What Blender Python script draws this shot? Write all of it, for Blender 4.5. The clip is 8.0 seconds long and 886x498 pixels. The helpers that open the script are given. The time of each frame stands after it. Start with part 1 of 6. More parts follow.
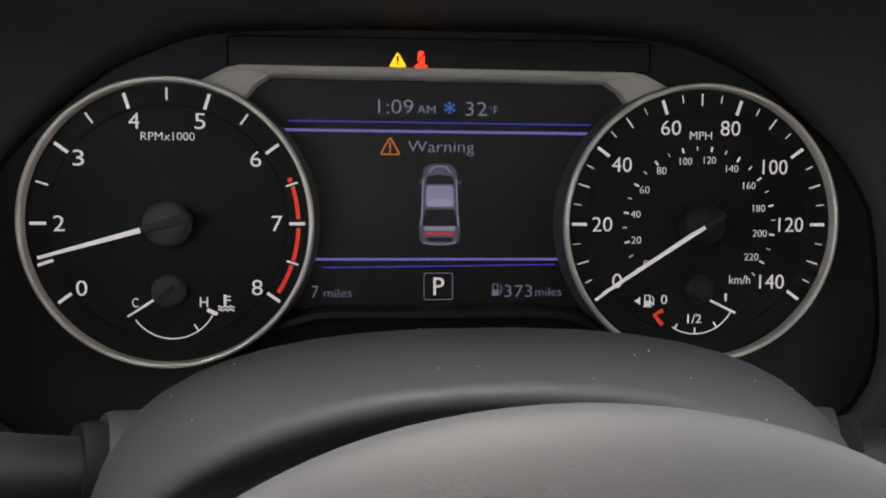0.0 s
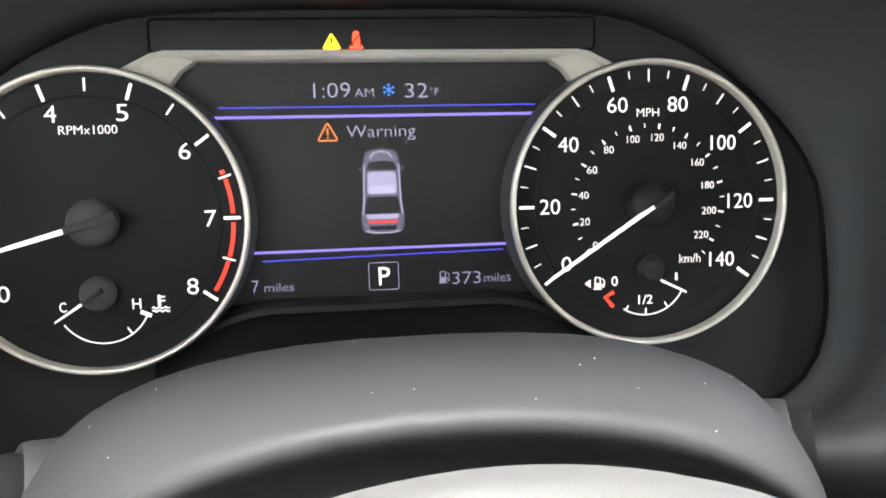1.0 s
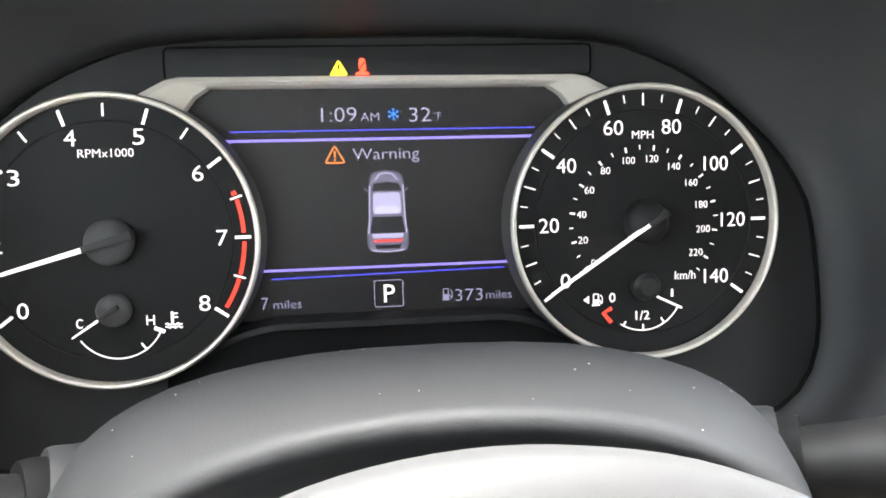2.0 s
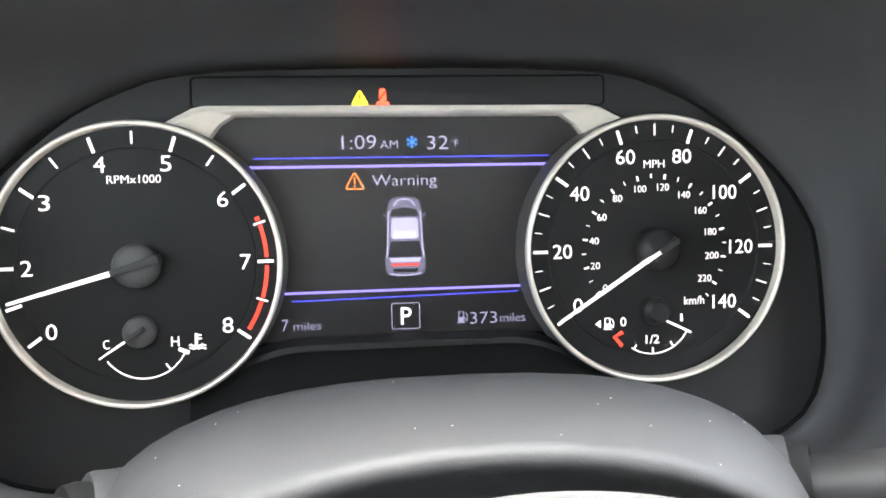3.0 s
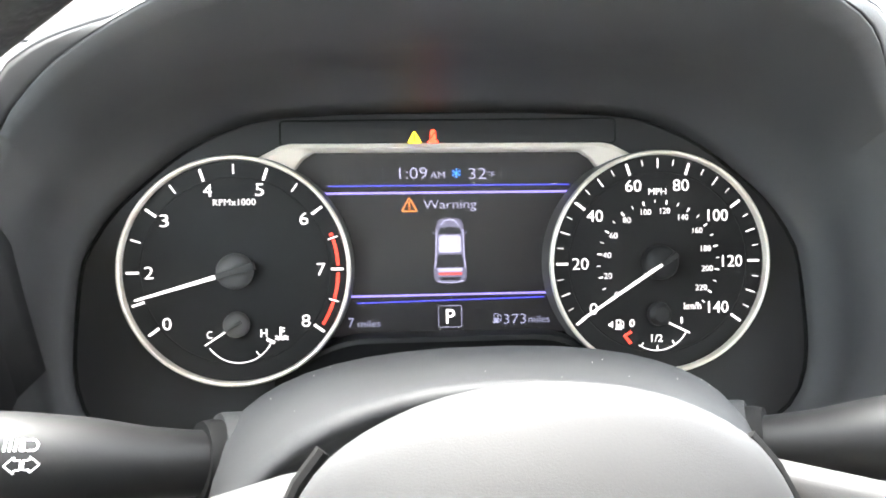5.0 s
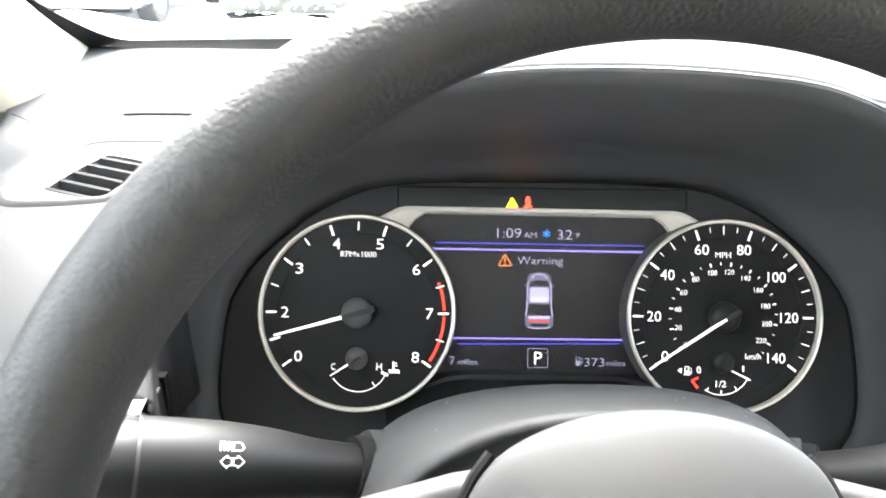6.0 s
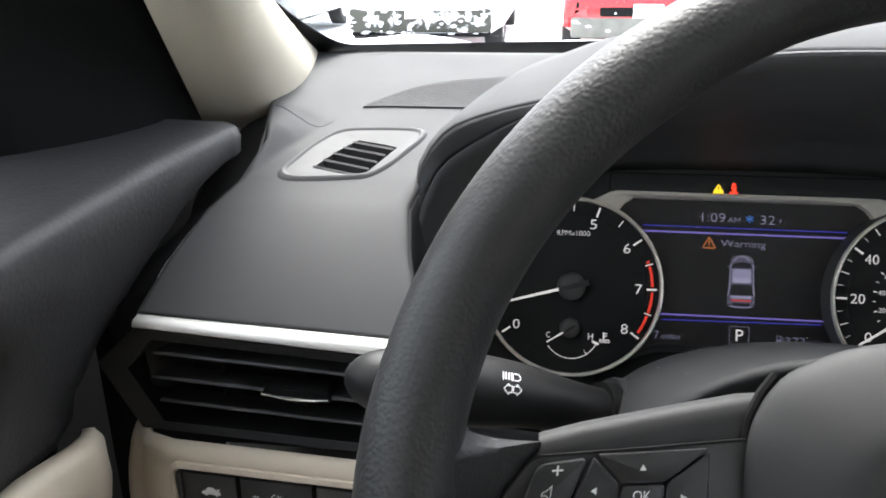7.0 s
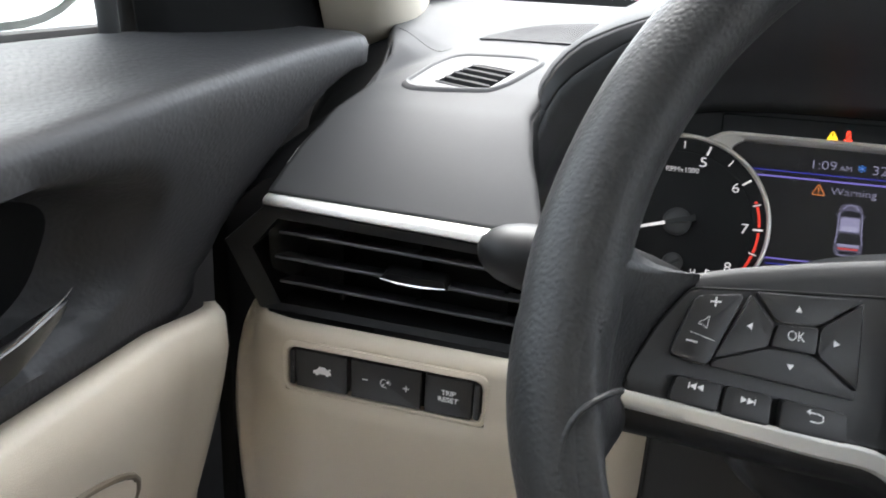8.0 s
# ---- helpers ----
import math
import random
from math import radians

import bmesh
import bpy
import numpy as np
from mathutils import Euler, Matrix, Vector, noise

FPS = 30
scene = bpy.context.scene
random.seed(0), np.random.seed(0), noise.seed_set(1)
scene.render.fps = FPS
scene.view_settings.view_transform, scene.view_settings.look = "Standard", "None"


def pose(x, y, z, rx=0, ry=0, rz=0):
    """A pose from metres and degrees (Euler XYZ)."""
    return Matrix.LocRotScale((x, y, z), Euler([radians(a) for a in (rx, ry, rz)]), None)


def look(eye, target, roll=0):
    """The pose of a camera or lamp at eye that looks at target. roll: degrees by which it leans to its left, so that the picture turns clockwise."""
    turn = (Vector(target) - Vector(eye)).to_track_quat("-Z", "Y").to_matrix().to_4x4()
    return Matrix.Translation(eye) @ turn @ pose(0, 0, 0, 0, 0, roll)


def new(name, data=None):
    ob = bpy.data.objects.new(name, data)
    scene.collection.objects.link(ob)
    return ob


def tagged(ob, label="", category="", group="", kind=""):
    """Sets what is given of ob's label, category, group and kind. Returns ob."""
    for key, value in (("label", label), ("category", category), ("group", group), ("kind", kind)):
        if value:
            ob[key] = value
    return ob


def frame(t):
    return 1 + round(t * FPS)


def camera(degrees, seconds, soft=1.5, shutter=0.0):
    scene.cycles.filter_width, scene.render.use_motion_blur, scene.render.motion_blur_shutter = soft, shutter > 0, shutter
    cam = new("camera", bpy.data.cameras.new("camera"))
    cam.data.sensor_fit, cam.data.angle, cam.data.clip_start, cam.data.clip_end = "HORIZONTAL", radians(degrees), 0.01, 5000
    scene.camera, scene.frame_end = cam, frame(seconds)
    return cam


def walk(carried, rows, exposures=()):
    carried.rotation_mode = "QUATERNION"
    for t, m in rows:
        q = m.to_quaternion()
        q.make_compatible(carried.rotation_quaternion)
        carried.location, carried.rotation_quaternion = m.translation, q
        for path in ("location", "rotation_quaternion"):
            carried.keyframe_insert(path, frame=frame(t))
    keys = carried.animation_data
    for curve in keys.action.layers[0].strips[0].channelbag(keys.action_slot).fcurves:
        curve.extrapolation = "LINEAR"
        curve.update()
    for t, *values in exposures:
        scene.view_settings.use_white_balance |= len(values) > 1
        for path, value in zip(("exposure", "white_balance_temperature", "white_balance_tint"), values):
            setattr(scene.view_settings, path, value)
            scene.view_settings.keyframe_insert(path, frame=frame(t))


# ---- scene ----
cam = camera(58.1, 8.0, soft=1.7, shutter=0.2)
METRES, EYE, TILT, LEAN, TURN = 0.41, 1.05, -23.5, 0.0, -4.0
PATH = [
    (0, (-0.021, 0.007, 1.07), (0.1085, 1.7887, 0.1706), 1.87),
    (0.5, (-0.018, 0.014, 1.06), (0.1371, 1.7675, 0.1107), 1.47),
    (1, (-0.014, 0.022, 1.074), (0.2174, 1.7515, 0.0966), 1.46),
    (1.5, (-0.015, 0.018, 1.077), (0.2391, 1.7497, 0.1091), 1.35),
    (1.7, (-0.014, 0.014, 1.076), (0.218, 1.766, 0.14), 0.9),
    (3, (-0.024, 0.006, 1.089), (0.2046, 1.7727, 0.1799), 1.61),
    (3.5, (-0.024, 0.001, 1.092), (0.2084, 1.7742, 0.1965), 1.78),
    (4, (-0.018, -0.011, 1.092), (0.2077, 1.7643, 0.199), 1.44),
    (4.2, (-0.018, -0.025, 1.095), (0.2104, 1.763, 0.2284), 1.29),
    (5.3, (-0.043, -0.085, 1.12), (0.034, 1.738, 0.299), 0.55),
    (5.5, (-0.051, -0.098, 1.124), (0.0008, 1.7358, 0.3274), 0.72),
    (6, (-0.067, -0.129, 1.149), (-0.0465, 1.7258, 0.4011), 0.97),
    (6.5, (-0.106, -0.181, 1.163), (-0.2048, 1.6905, 0.4647), 0.04),
    (7, (-0.135, -0.191, 1.143), (-0.3846, 1.6624, 0.4355), -0.51),
    (7.5, (-0.156, -0.208, 1.113), (-0.4252, 1.6474, 0.417), 1.55),
    (8, (-0.173, -0.232, 1.08), (-0.5275, 1.623, 0.422), 3.1),
]
walk(cam, [(t, look(eye, target, roll)) for t, eye, target, roll in PATH],
     exposures=[(0.0, 2.6, 6650, 13), (0.5, 3.8, 6650, 11), (1.0, 4.2, 6650, 10), (1.5, 4.3, 6600, 10), (3.0, 4.75, 6500, 10), (4.2, 5.05, 6500, 9), (5.5, 5.05, 6500, 9), (6.0, 4.7, 6500, 9), (6.5, 3.75, 6500, 9), (7.0, 2.85, 6400, 10), (7.5, 3.15, 6350, 10), (8.0, 3.2, 6300, 10)])

# ---- daylight: overcast winter sky ----
world = bpy.data.worlds.new("overcast_sky")
scene.world = world
world.use_nodes = True
wn = world.node_tree
sky = wn.nodes.new("ShaderNodeTexSky")
sky.sky_type = "NISHITA"
sky.sun_disc = False
sky.sun_elevation, sky.sun_rotation = radians(62), radians(350)
sky.air_density, sky.dust_density, sky.ozone_density = 1.0, 5.0, 1.0
back = wn.nodes["Background"]
back.inputs["Strength"].default_value = 0.15
veil = wn.nodes.new("ShaderNodeHueSaturation")  # thin cloud greys the sky
veil.inputs["Saturation"].default_value = 0.35
wn.links.new(sky.outputs["Color"], veil.inputs["Color"])
wn.links.new(veil.outputs["Color"], back.inputs["Color"])
sun_data = bpy.data.lights.new("sun", "SUN")
sun_data.energy, sun_data.angle, sun_data.color = 0.5, radians(40), (1.0, 0.98, 0.95)
sun = new("sun", sun_data)
sun.matrix_world = look((0, 0, 0), (0.08, -0.46, -0.88))


# ---- materials ----
def material(name, colour, rough=0.5, metal=0.0, grain=0.0, grain_scale=900.0, vary=0.12, vary_scale=25.0, coat=0.0, leather=0.0, leather_scale=420.0, spec=0.5):
    m = bpy.data.materials.new(name)
    m.use_nodes = True
    n, l = m.node_tree.nodes, m.node_tree.links
    b = n["Principled BSDF"]
    b.inputs["Roughness"].default_value = rough
    b.inputs["Metallic"].default_value = metal
    b.inputs["Coat Weight"].default_value = coat
    b.inputs["Specular IOR Level"].default_value = spec
    co = n.new("ShaderNodeTexCoord")
    big = n.new("ShaderNodeTexNoise")
    big.inputs["Scale"].default_value, big.inputs["Detail"].default_value = vary_scale, 5.0
    l.new(co.outputs["Object"], big.inputs["Vector"])
    ramp = n.new("ShaderNodeMapRange")
    ramp.inputs["To Min"].default_value, ramp.inputs["To Max"].default_value = 1 - vary, 1 + vary
    l.new(big.outputs["Fac"], ramp.inputs["Value"])
    mul = n.new("ShaderNodeVectorMath")
    mul.operation = "SCALE"
    mul.inputs[0].default_value = colour
    l.new(ramp.outputs["Result"], mul.inputs["Scale"])
    l.new(mul.outputs["Vector"], b.inputs["Base Color"])
    rr = n.new("ShaderNodeMapRange")
    rr.inputs["To Min"].default_value, rr.inputs["To Max"].default_value = max(rough - 0.09, 0.02), min(rough + 0.09, 1.0)
    l.new(big.outputs["Fac"], rr.inputs["Value"])
    l.new(rr.outputs["Result"], b.inputs["Roughness"])
    last = None
    if leather:
        vor = n.new("ShaderNodeTexVoronoi")
        vor.feature = "SMOOTH_F1"
        vor.inputs["Smoothness"].default_value = 0.55
        vor.inputs["Scale"].default_value = leather_scale
        warp = n.new("ShaderNodeTexNoise")
        warp.inputs["Scale"].default_value = leather_scale * 0.3
        warp.inputs["Detail"].default_value = 1.0
        l.new(co.outputs["Object"], warp.inputs["Vector"])
        mix = n.new("ShaderNodeVectorMath")
        mix.operation = "MULTIPLY_ADD"
        mix.inputs[1].default_value = (0.7 / leather_scale, 0.7 / leather_scale, 1.6 / leather_scale)
        l.new(warp.outputs["Color"], mix.inputs[0])
        l.new(co.outputs["Object"], mix.inputs[2])
        l.new(mix.outputs["Vector"], vor.inputs["Vector"])
        cut = n.new("ShaderNodeMapRange")
        cut.inputs["From Min"].default_value, cut.inputs["From Max"].default_value = 0.22, 0.66
        cut.inputs["To Min"].default_value, cut.inputs["To Max"].default_value = 1.0, 0.0
        cut.interpolation_type = "SMOOTHSTEP"
        l.new(vor.outputs["Distance"], cut.inputs["Value"])
        fold = n.new("ShaderNodeTexNoise")
        fold.inputs["Scale"].default_value, fold.inputs["Detail"].default_value = leather_scale * 0.5, 2.0
        l.new(co.outputs["Object"], fold.inputs["Vector"])
        add = n.new("ShaderNodeMath")
        add.operation = "MULTIPLY_ADD"
        add.inputs[1].default_value = 0.8
        l.new(fold.outputs["Fac"], add.inputs[0])
        l.new(cut.outputs["Result"], add.inputs[2])
        bump = n.new("ShaderNodeBump")
        bump.inputs["Strength"].default_value, bump.inputs["Distance"].default_value = leather, 0.0006
        l.new(add.outputs["Value"], bump.inputs["Height"])
        last = bump
    if grain:
        fine = n.new("ShaderNodeTexNoise")
        fine.inputs["Scale"].default_value, fine.inputs["Detail"].default_value = grain_scale, 3.0
        l.new(co.outputs["Object"], fine.inputs["Vector"])
        bump = n.new("ShaderNodeBump")
        bump.inputs["Strength"].default_value, bump.inputs["Distance"].default_value = grain, 0.0004
        l.new(fine.outputs["Fac"], bump.inputs["Height"])
        if last:
            l.new(last.outputs["Normal"], bump.inputs["Normal"])
        last = bump
    if last:
        l.new(last.outputs["Normal"], b.inputs["Normal"])
    return m


LAMP = 0.070  # all dial and screen lighting against daylight


def glow(name, colour, strength, base=(0.02, 0.02, 0.02)):
    m = bpy.data.materials.new(name)
    m.use_nodes = True
    b = m.node_tree.nodes["Principled BSDF"]
    b.inputs["Base Color"].default_value = (*base, 1)
    b.inputs["Roughness"].default_value = 0.4
    b.inputs["Emission Color"].default_value = (*colour, 1)
    b.inputs["Emission Strength"].default_value = strength * LAMP
    return m


def glass(name, tint=(0.95, 0.98, 0.97)):
    m = bpy.data.materials.new(name)
    m.use_nodes = True
    n, l = m.node_tree.nodes, m.node_tree.links
    n.remove(n["Principled BSDF"])
    tr, gl, mx = n.new("ShaderNodeBsdfTransparent"), n.new("ShaderNodeBsdfGlossy"), n.new("ShaderNodeMixShader")
    tr.inputs["Color"].default_value = (*tint, 1)
    gl.inputs["Roughness"].default_value = 0.01
    mx.inputs["Fac"].default_value = 0.05
    l.new(tr.outputs["BSDF"], mx.inputs[1])
    l.new(gl.outputs["BSDF"], mx.inputs[2])
    l.new(mx.outputs["Shader"], n["Material Output"].inputs["Surface"])
    return m


PAD = material("charcoal_soft_pad", (0.047, 0.0475, 0.0485), 0.68, spec=0.22, grain=0.25, grain_scale=1400, vary=0.06)
HOOD = material("charcoal_hood_plastic", (0.076, 0.0772, 0.0796), 0.55, spec=0.4, grain=0.15, grain_scale=1600, vary=0.08)
LEATHER = material("black_leather", (0.023, 0.023, 0.0234), 0.46, spec=0.43, leather=0.18, leather_scale=560, grain=0.06, vary=0.12, vary_scale=40)
DOORSKIN = material("charcoal_door_skin", (0.035, 0.0342, 0.0346), 0.54, spec=0.4, leather=0.17, leather_scale=330, grain=0.1)
AIRBAG = material("charcoal_hub_plastic", (0.040, 0.040, 0.0404), 0.60, spec=0.22, grain=0.10, grain_scale=2200, vary=0.06)
SHROUD = material("grey_column_plastic", (0.031, 0.0314, 0.032), 0.6, spec=0.28, grain=0.2, grain_scale=1500, vary=0.10)
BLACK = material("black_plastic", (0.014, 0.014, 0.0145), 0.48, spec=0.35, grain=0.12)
STALK = material("black_stalk_plastic", (0.0115, 0.0115, 0.0117), 0.47, spec=0.27, grain=0.1)
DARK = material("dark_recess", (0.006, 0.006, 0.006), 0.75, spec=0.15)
RUBBER = material("black_rubber", (0.012, 0.012, 0.012), 0.75, grain=0.2)
BUTTON = material("satin_black_button", (0.019, 0.019, 0.0196), 0.36, grain=0.12, grain_scale=2000)
BEIGE = material("beige_plastic", (0.52, 0.458, 0.366), 0.5, grain=0.3, grain_scale=1300, vary=0.05, vary_scale=12)
CLOTH = material("cream_pillar_cloth", (0.47, 0.43, 0.35), 0.8, grain=0.5, grain_scale=1800, vary=0.05)
SATIN = material("satin_silver", (0.74, 0.73, 0.70), 0.34, metal=0.4, grain=0.1, grain_scale=2500, vary=0.05)
CHROME = material("bright_chrome", (0.8, 0.8, 0.8), 0.14, metal=1.0, vary=0.03)
RINGM = material("champagne_ring", (0.93, 0.87, 0.78), 0.33, metal=0.4, vary=0.04)
BRACKET = material("champagne_paint", (0.90, 0.84, 0.75), 0.40, metal=0.25, vary=0.04)
SKIRT = material("dull_ring_wall", (0.12, 0.115, 0.11), 0.5, metal=0.3, vary=0.04)
DIAL = material("matt_dial_black", (0.0135, 0.0136, 0.014), 0.55, spec=0.2, grain=0.1, vary=0.05)
HUBM = material("grey_needle_hub", (0.095, 0.094, 0.093), 0.55, spec=0.2, grain=0.1)
DARKHUB = material("dark_needle_hub", (0.026, 0.026, 0.0262), 0.5, spec=0.25, grain=0.1)
TAILM = material("dark_pointer_bar", (0.040, 0.0395, 0.039), 0.5, spec=0.3, grain=0.1)
BEZEL = material("cluster_bezel_black", (0.019, 0.0193, 0.020), 0.5, spec=0.3, grain=0.15)
PRINT = material("white_print", (0.88, 0.88, 0.88), 0.5, vary=0.05)
WHITE = glow("lit_white_mark", (1.0, 0.93, 0.91), 0.95, (0.6, 0.6, 0.6))
RED = glow("lit_red_mark", (1.0, 0.06, 0.03), 1.0, (0.4, 0.03, 0.02))
SCREEN = glow("backlit_screen", (0.47, 0.40, 0.46), 0.0085, (0.01, 0.01, 0.01))
LAV = glow("lavender_line", (0.30, 0.24, 0.85), 0.9)
BLUE = glow("blue_line", (0.07, 0.07, 0.75), 0.9)
TEXTL = glow("pale_screen_text", (0.52, 0.50, 0.72), 0.66)
TEXTD = glow("dim_screen_text", (0.36, 0.36, 0.55), 0.66)
FAINT = glow("faint_screen_line", (0.36, 0.36, 0.55), 0.12)
SNOWB = glow("snowflake_blue", (0.06, 0.3, 1.0), 1.0)
ORANGE = glow("orange_warning", (1.0, 0.3, 0.06), 0.9)
AMBER = glow("amber_telltale", (1.0, 0.62, 0.02), 3.0)
REDLAMP = glow("red_telltale", (1.0, 0.05, 0.02), 3.6)
CARA = glow("drawn_car_body", (0.30, 0.28, 0.43), 0.42)
CARB = glow("drawn_car_roof", (0.52, 0.49, 0.74), 0.80)
CARH = glow("drawn_car_sheen", (0.62, 0.60, 0.84), 0.85)
CARC = glow("drawn_car_glass", (0.02, 0.02, 0.03), 0.2)
CARD = glow("drawn_car_edge", (0.16, 0.15, 0.22), 0.5)
CARR = glow("drawn_car_alert", (1.0, 0.08, 0.06), 0.9)
GLASS = glass("clear_glass")
FRIT = material("black_glass_border", (0.008, 0.010, 0.012), 0.6, spec=0.15)
SAIL = material("black_corner_trim", (0.006, 0.006, 0.006), 0.65, spec=0.08)
SNOW = material("trodden_snow", (0.8, 0.82, 0.85), 0.8, grain=0.5, grain_scale=8, vary=0.08, vary_scale=0.8)
WPAINT = material("white_car_paint", (0.78, 0.79, 0.8), 0.25, coat=0.6, vary=0.03)
RPAINT = material("red_car_paint", (0.45, 0.02, 0.025), 0.25, coat=0.6, vary=0.05)
GPAINT = material("grey_car_paint", (0.13, 0.14, 0.15), 0.25, coat=0.6, vary=0.05)
SHELL = material("pale_silver_paint", (0.42, 0.44, 0.43), 0.35, metal=0.2, coat=0.3, vary=0.04)
SLUSH = material("slush_stained_plastic", (0.17, 0.17, 0.15), 0.8, vary=0.5, vary_scale=9)
TYRE = material("tyre_rubber", (0.02, 0.02, 0.02), 0.8, grain=0.3, grain_scale=60)
RIMM = material("alloy_wheel", (0.45, 0.45, 0.46), 0.35, metal=0.8)
TRUNK = material("tree_bark", (0.10, 0.08, 0.06), 0.9, grain=0.8, grain_scale=30)
LEAF = material("evergreen_leaf", (0.06, 0.08, 0.03), 0.7, vary=0.4, vary_scale=3)
LINER = material("grey_headliner", (0.58, 0.56, 0.52), 0.9, grain=0.4)
CARPET = material("dark_carpet", (0.03, 0.03, 0.032), 0.95, grain=0.6, grain_scale=300)
SEATC = material("beige_seat_leather", (0.45, 0.38, 0.28), 0.5, leather=0.3, leather_scale=250)


# ---- building helpers ----
def thing(name, label, category, m=None, group="", kind=""):
    ob = new(name)
    ob.empty_display_size = 0.02
    if m is not None:
        ob.matrix_basis = m
    return tagged(ob, label, category, group, kind)


def finish(me, mat, smooth=True, angle=32):
    me.materials.append(mat)
    if smooth:
        me.shade_smooth()
        me.set_sharp_from_angle(angle=radians(angle))
    return me


def part(name, bm, mat, parent=None, label="", smooth=True, angle=32, m=None, solid=0.0):
    bmesh.ops.recalc_face_normals(bm, faces=bm.faces[:])
    me = bpy.data.meshes.new(name)
    bm.to_mesh(me)
    bm.free()
    ob = new(name, finish(me, mat, smooth, angle))
    ob.parent = parent
    if m is not None:
        ob.matrix_basis = m
    if solid:
        s = ob.modifiers.new("thickness", "SOLIDIFY")
        s.thickness, s.offset = solid, 0.0
    return tagged(ob, label)


def sheet(rows, close_u=False, close_v=False, bm=None):
    """Quads over a table of points."""
    bm = bm or bmesh.new()
    vs = [[bm.verts.new(p) for p in r] for r in rows]
    nr, nc = len(vs), len(vs[0])
    for i in range(nr if close_u else nr - 1):
        for j in range(nc if close_v else nc - 1):
            q = [vs[i][j], vs[i][(j + 1) % nc], vs[(i + 1) % nr][(j + 1) % nc], vs[(i + 1) % nr][j]]
            if len({v.co.to_tuple(7) for v in q}) >= 3:
                bm.faces.new(q)
    return bm


def lathe(profile, segs=64, bm=None, centre=(0, 0)):
    """Turns (r, w) round the local third axis."""
    rows = []
    for r, w in profile:
        rows.append([(centre[0] + r * math.cos(a), centre[1] + r * math.sin(a), w) for a in (2 * math.pi * k / segs for k in range(segs))])
    bm = sheet(rows, close_v=True, bm=bm)
    bmesh.ops.remove_doubles(bm, verts=bm.verts[:], dist=1e-6)
    return bm


def prism(outline, w0, w1, bevel=0.0, segs=2, bm=None, put=None):
    """An upright slab over a 2D outline, its front edges rounded. put maps (u, v, w) into place."""
    own = bmesh.new()
    lo = [own.verts.new((u, v, w0)) for u, v in outline]
    hi = [own.verts.new((u, v, w1)) for u, v in outline]
    n = len(outline)
    top = own.faces.new(hi)
    own.faces.new(lo[::-1])
    for i in range(n):
        own.faces.new((lo[i], lo[(i + 1) % n], hi[(i + 1) % n], hi[i]))
    if bevel:
        bmesh.ops.bevel(own, geom=list(top.edges), offset=bevel, segments=segs, profile=0.6, affect="EDGES")
    if put:
        for v in own.verts:
            v.co = put(*v.co)
    if bm is None:
        return own
    me = bpy.data.meshes.new("tmp")
    own.to_mesh(me)
    own.free()
    bm.from_mesh(me)
    bpy.data.meshes.remove(me)
    return bm


def box(size, at=(0, 0, 0), bevel=0.0, segs=2):
    bm = bmesh.new()
    bmesh.ops.create_cube(bm, size=1)
    for v in bm.verts:
        v.co = Vector((v.co.x * size[0] + at[0], v.co.y * size[1] + at[1], v.co.z * size[2] + at[2]))
    if bevel:
        bmesh.ops.bevel(bm, geom=bm.edges[:], offset=bevel, segments=segs, profile=0.6, affect="EDGES")
    return bm


def tube(points, radius, segs=12, closed=False, bm=None, squash=1.0):
    """A round bar along a line of points; radius is one number or one a point."""
    pts = [Vector(p) for p in points]
    n = len(pts)
    rows, side = [], None
    for i, p in enumerate(pts):
        a, b = (pts[i - 1] if i or closed else p), (pts[(i + 1) % n] if i < n - 1 or closed else p)
        d = (b - a).normalized()
        if side is None:
            side = d.orthogonal().normalized()
        side = (side - d * side.dot(d)).normalized()
        up = d.cross(side)
        r = radius[i] if isinstance(radius, (list, tuple)) else radius
        rows.append([p + side * r * math.cos(t) + up * r * squash * math.sin(t) for t in (2 * math.pi * k / segs for k in range(segs))])
    bm = sheet(rows, close_u=closed, close_v=True, bm=bm)
    if not closed:
        bm.verts.ensure_lookup_table()
        for r in (rows[0], rows[-1]):
            bm.faces.new([bm.verts.new(p) for p in r])
        bmesh.ops.remove_doubles(bm, verts=bm.verts[:], dist=1e-7)
    return bm


def smooth_line(points, count, closed=False):
    """Catmull-Rom through the points, evenly resampled by arc length."""
    pts = [np.array(p, float) for p in points]
    n = len(pts)
    fine = []
    for i in range(n if closed else n - 1):
        p1, p2 = pts[i], pts[(i + 1) % n]
        p0 = pts[i - 1] if i or closed else 2 * p1 - p2
        p3 = pts[(i + 2) % n] if i + 2 < n or closed else 2 * p2 - p1
        for k in range(12):
            t = k / 12
            fine.append(0.5 * (2 * p1 + (p2 - p0) * t + (2 * p0 - 5 * p1 + 4 * p2 - p3) * t * t + (3 * p1 - p0 - 3 * p2 + p3) * t ** 3))
    fine.append(pts[0] if closed else pts[-1])
    fine = np.array(fine)
    s = np.concatenate([[0], np.cumsum(np.linalg.norm(np.diff(fine, axis=0), axis=1))])
    want = np.linspace(0, s[-1], count + 1)[:-1] if closed else np.linspace(0, s[-1], count)
    return np.stack([np.interp(want, s, fine[:, k]) for k in range(fine.shape[1])], axis=1)


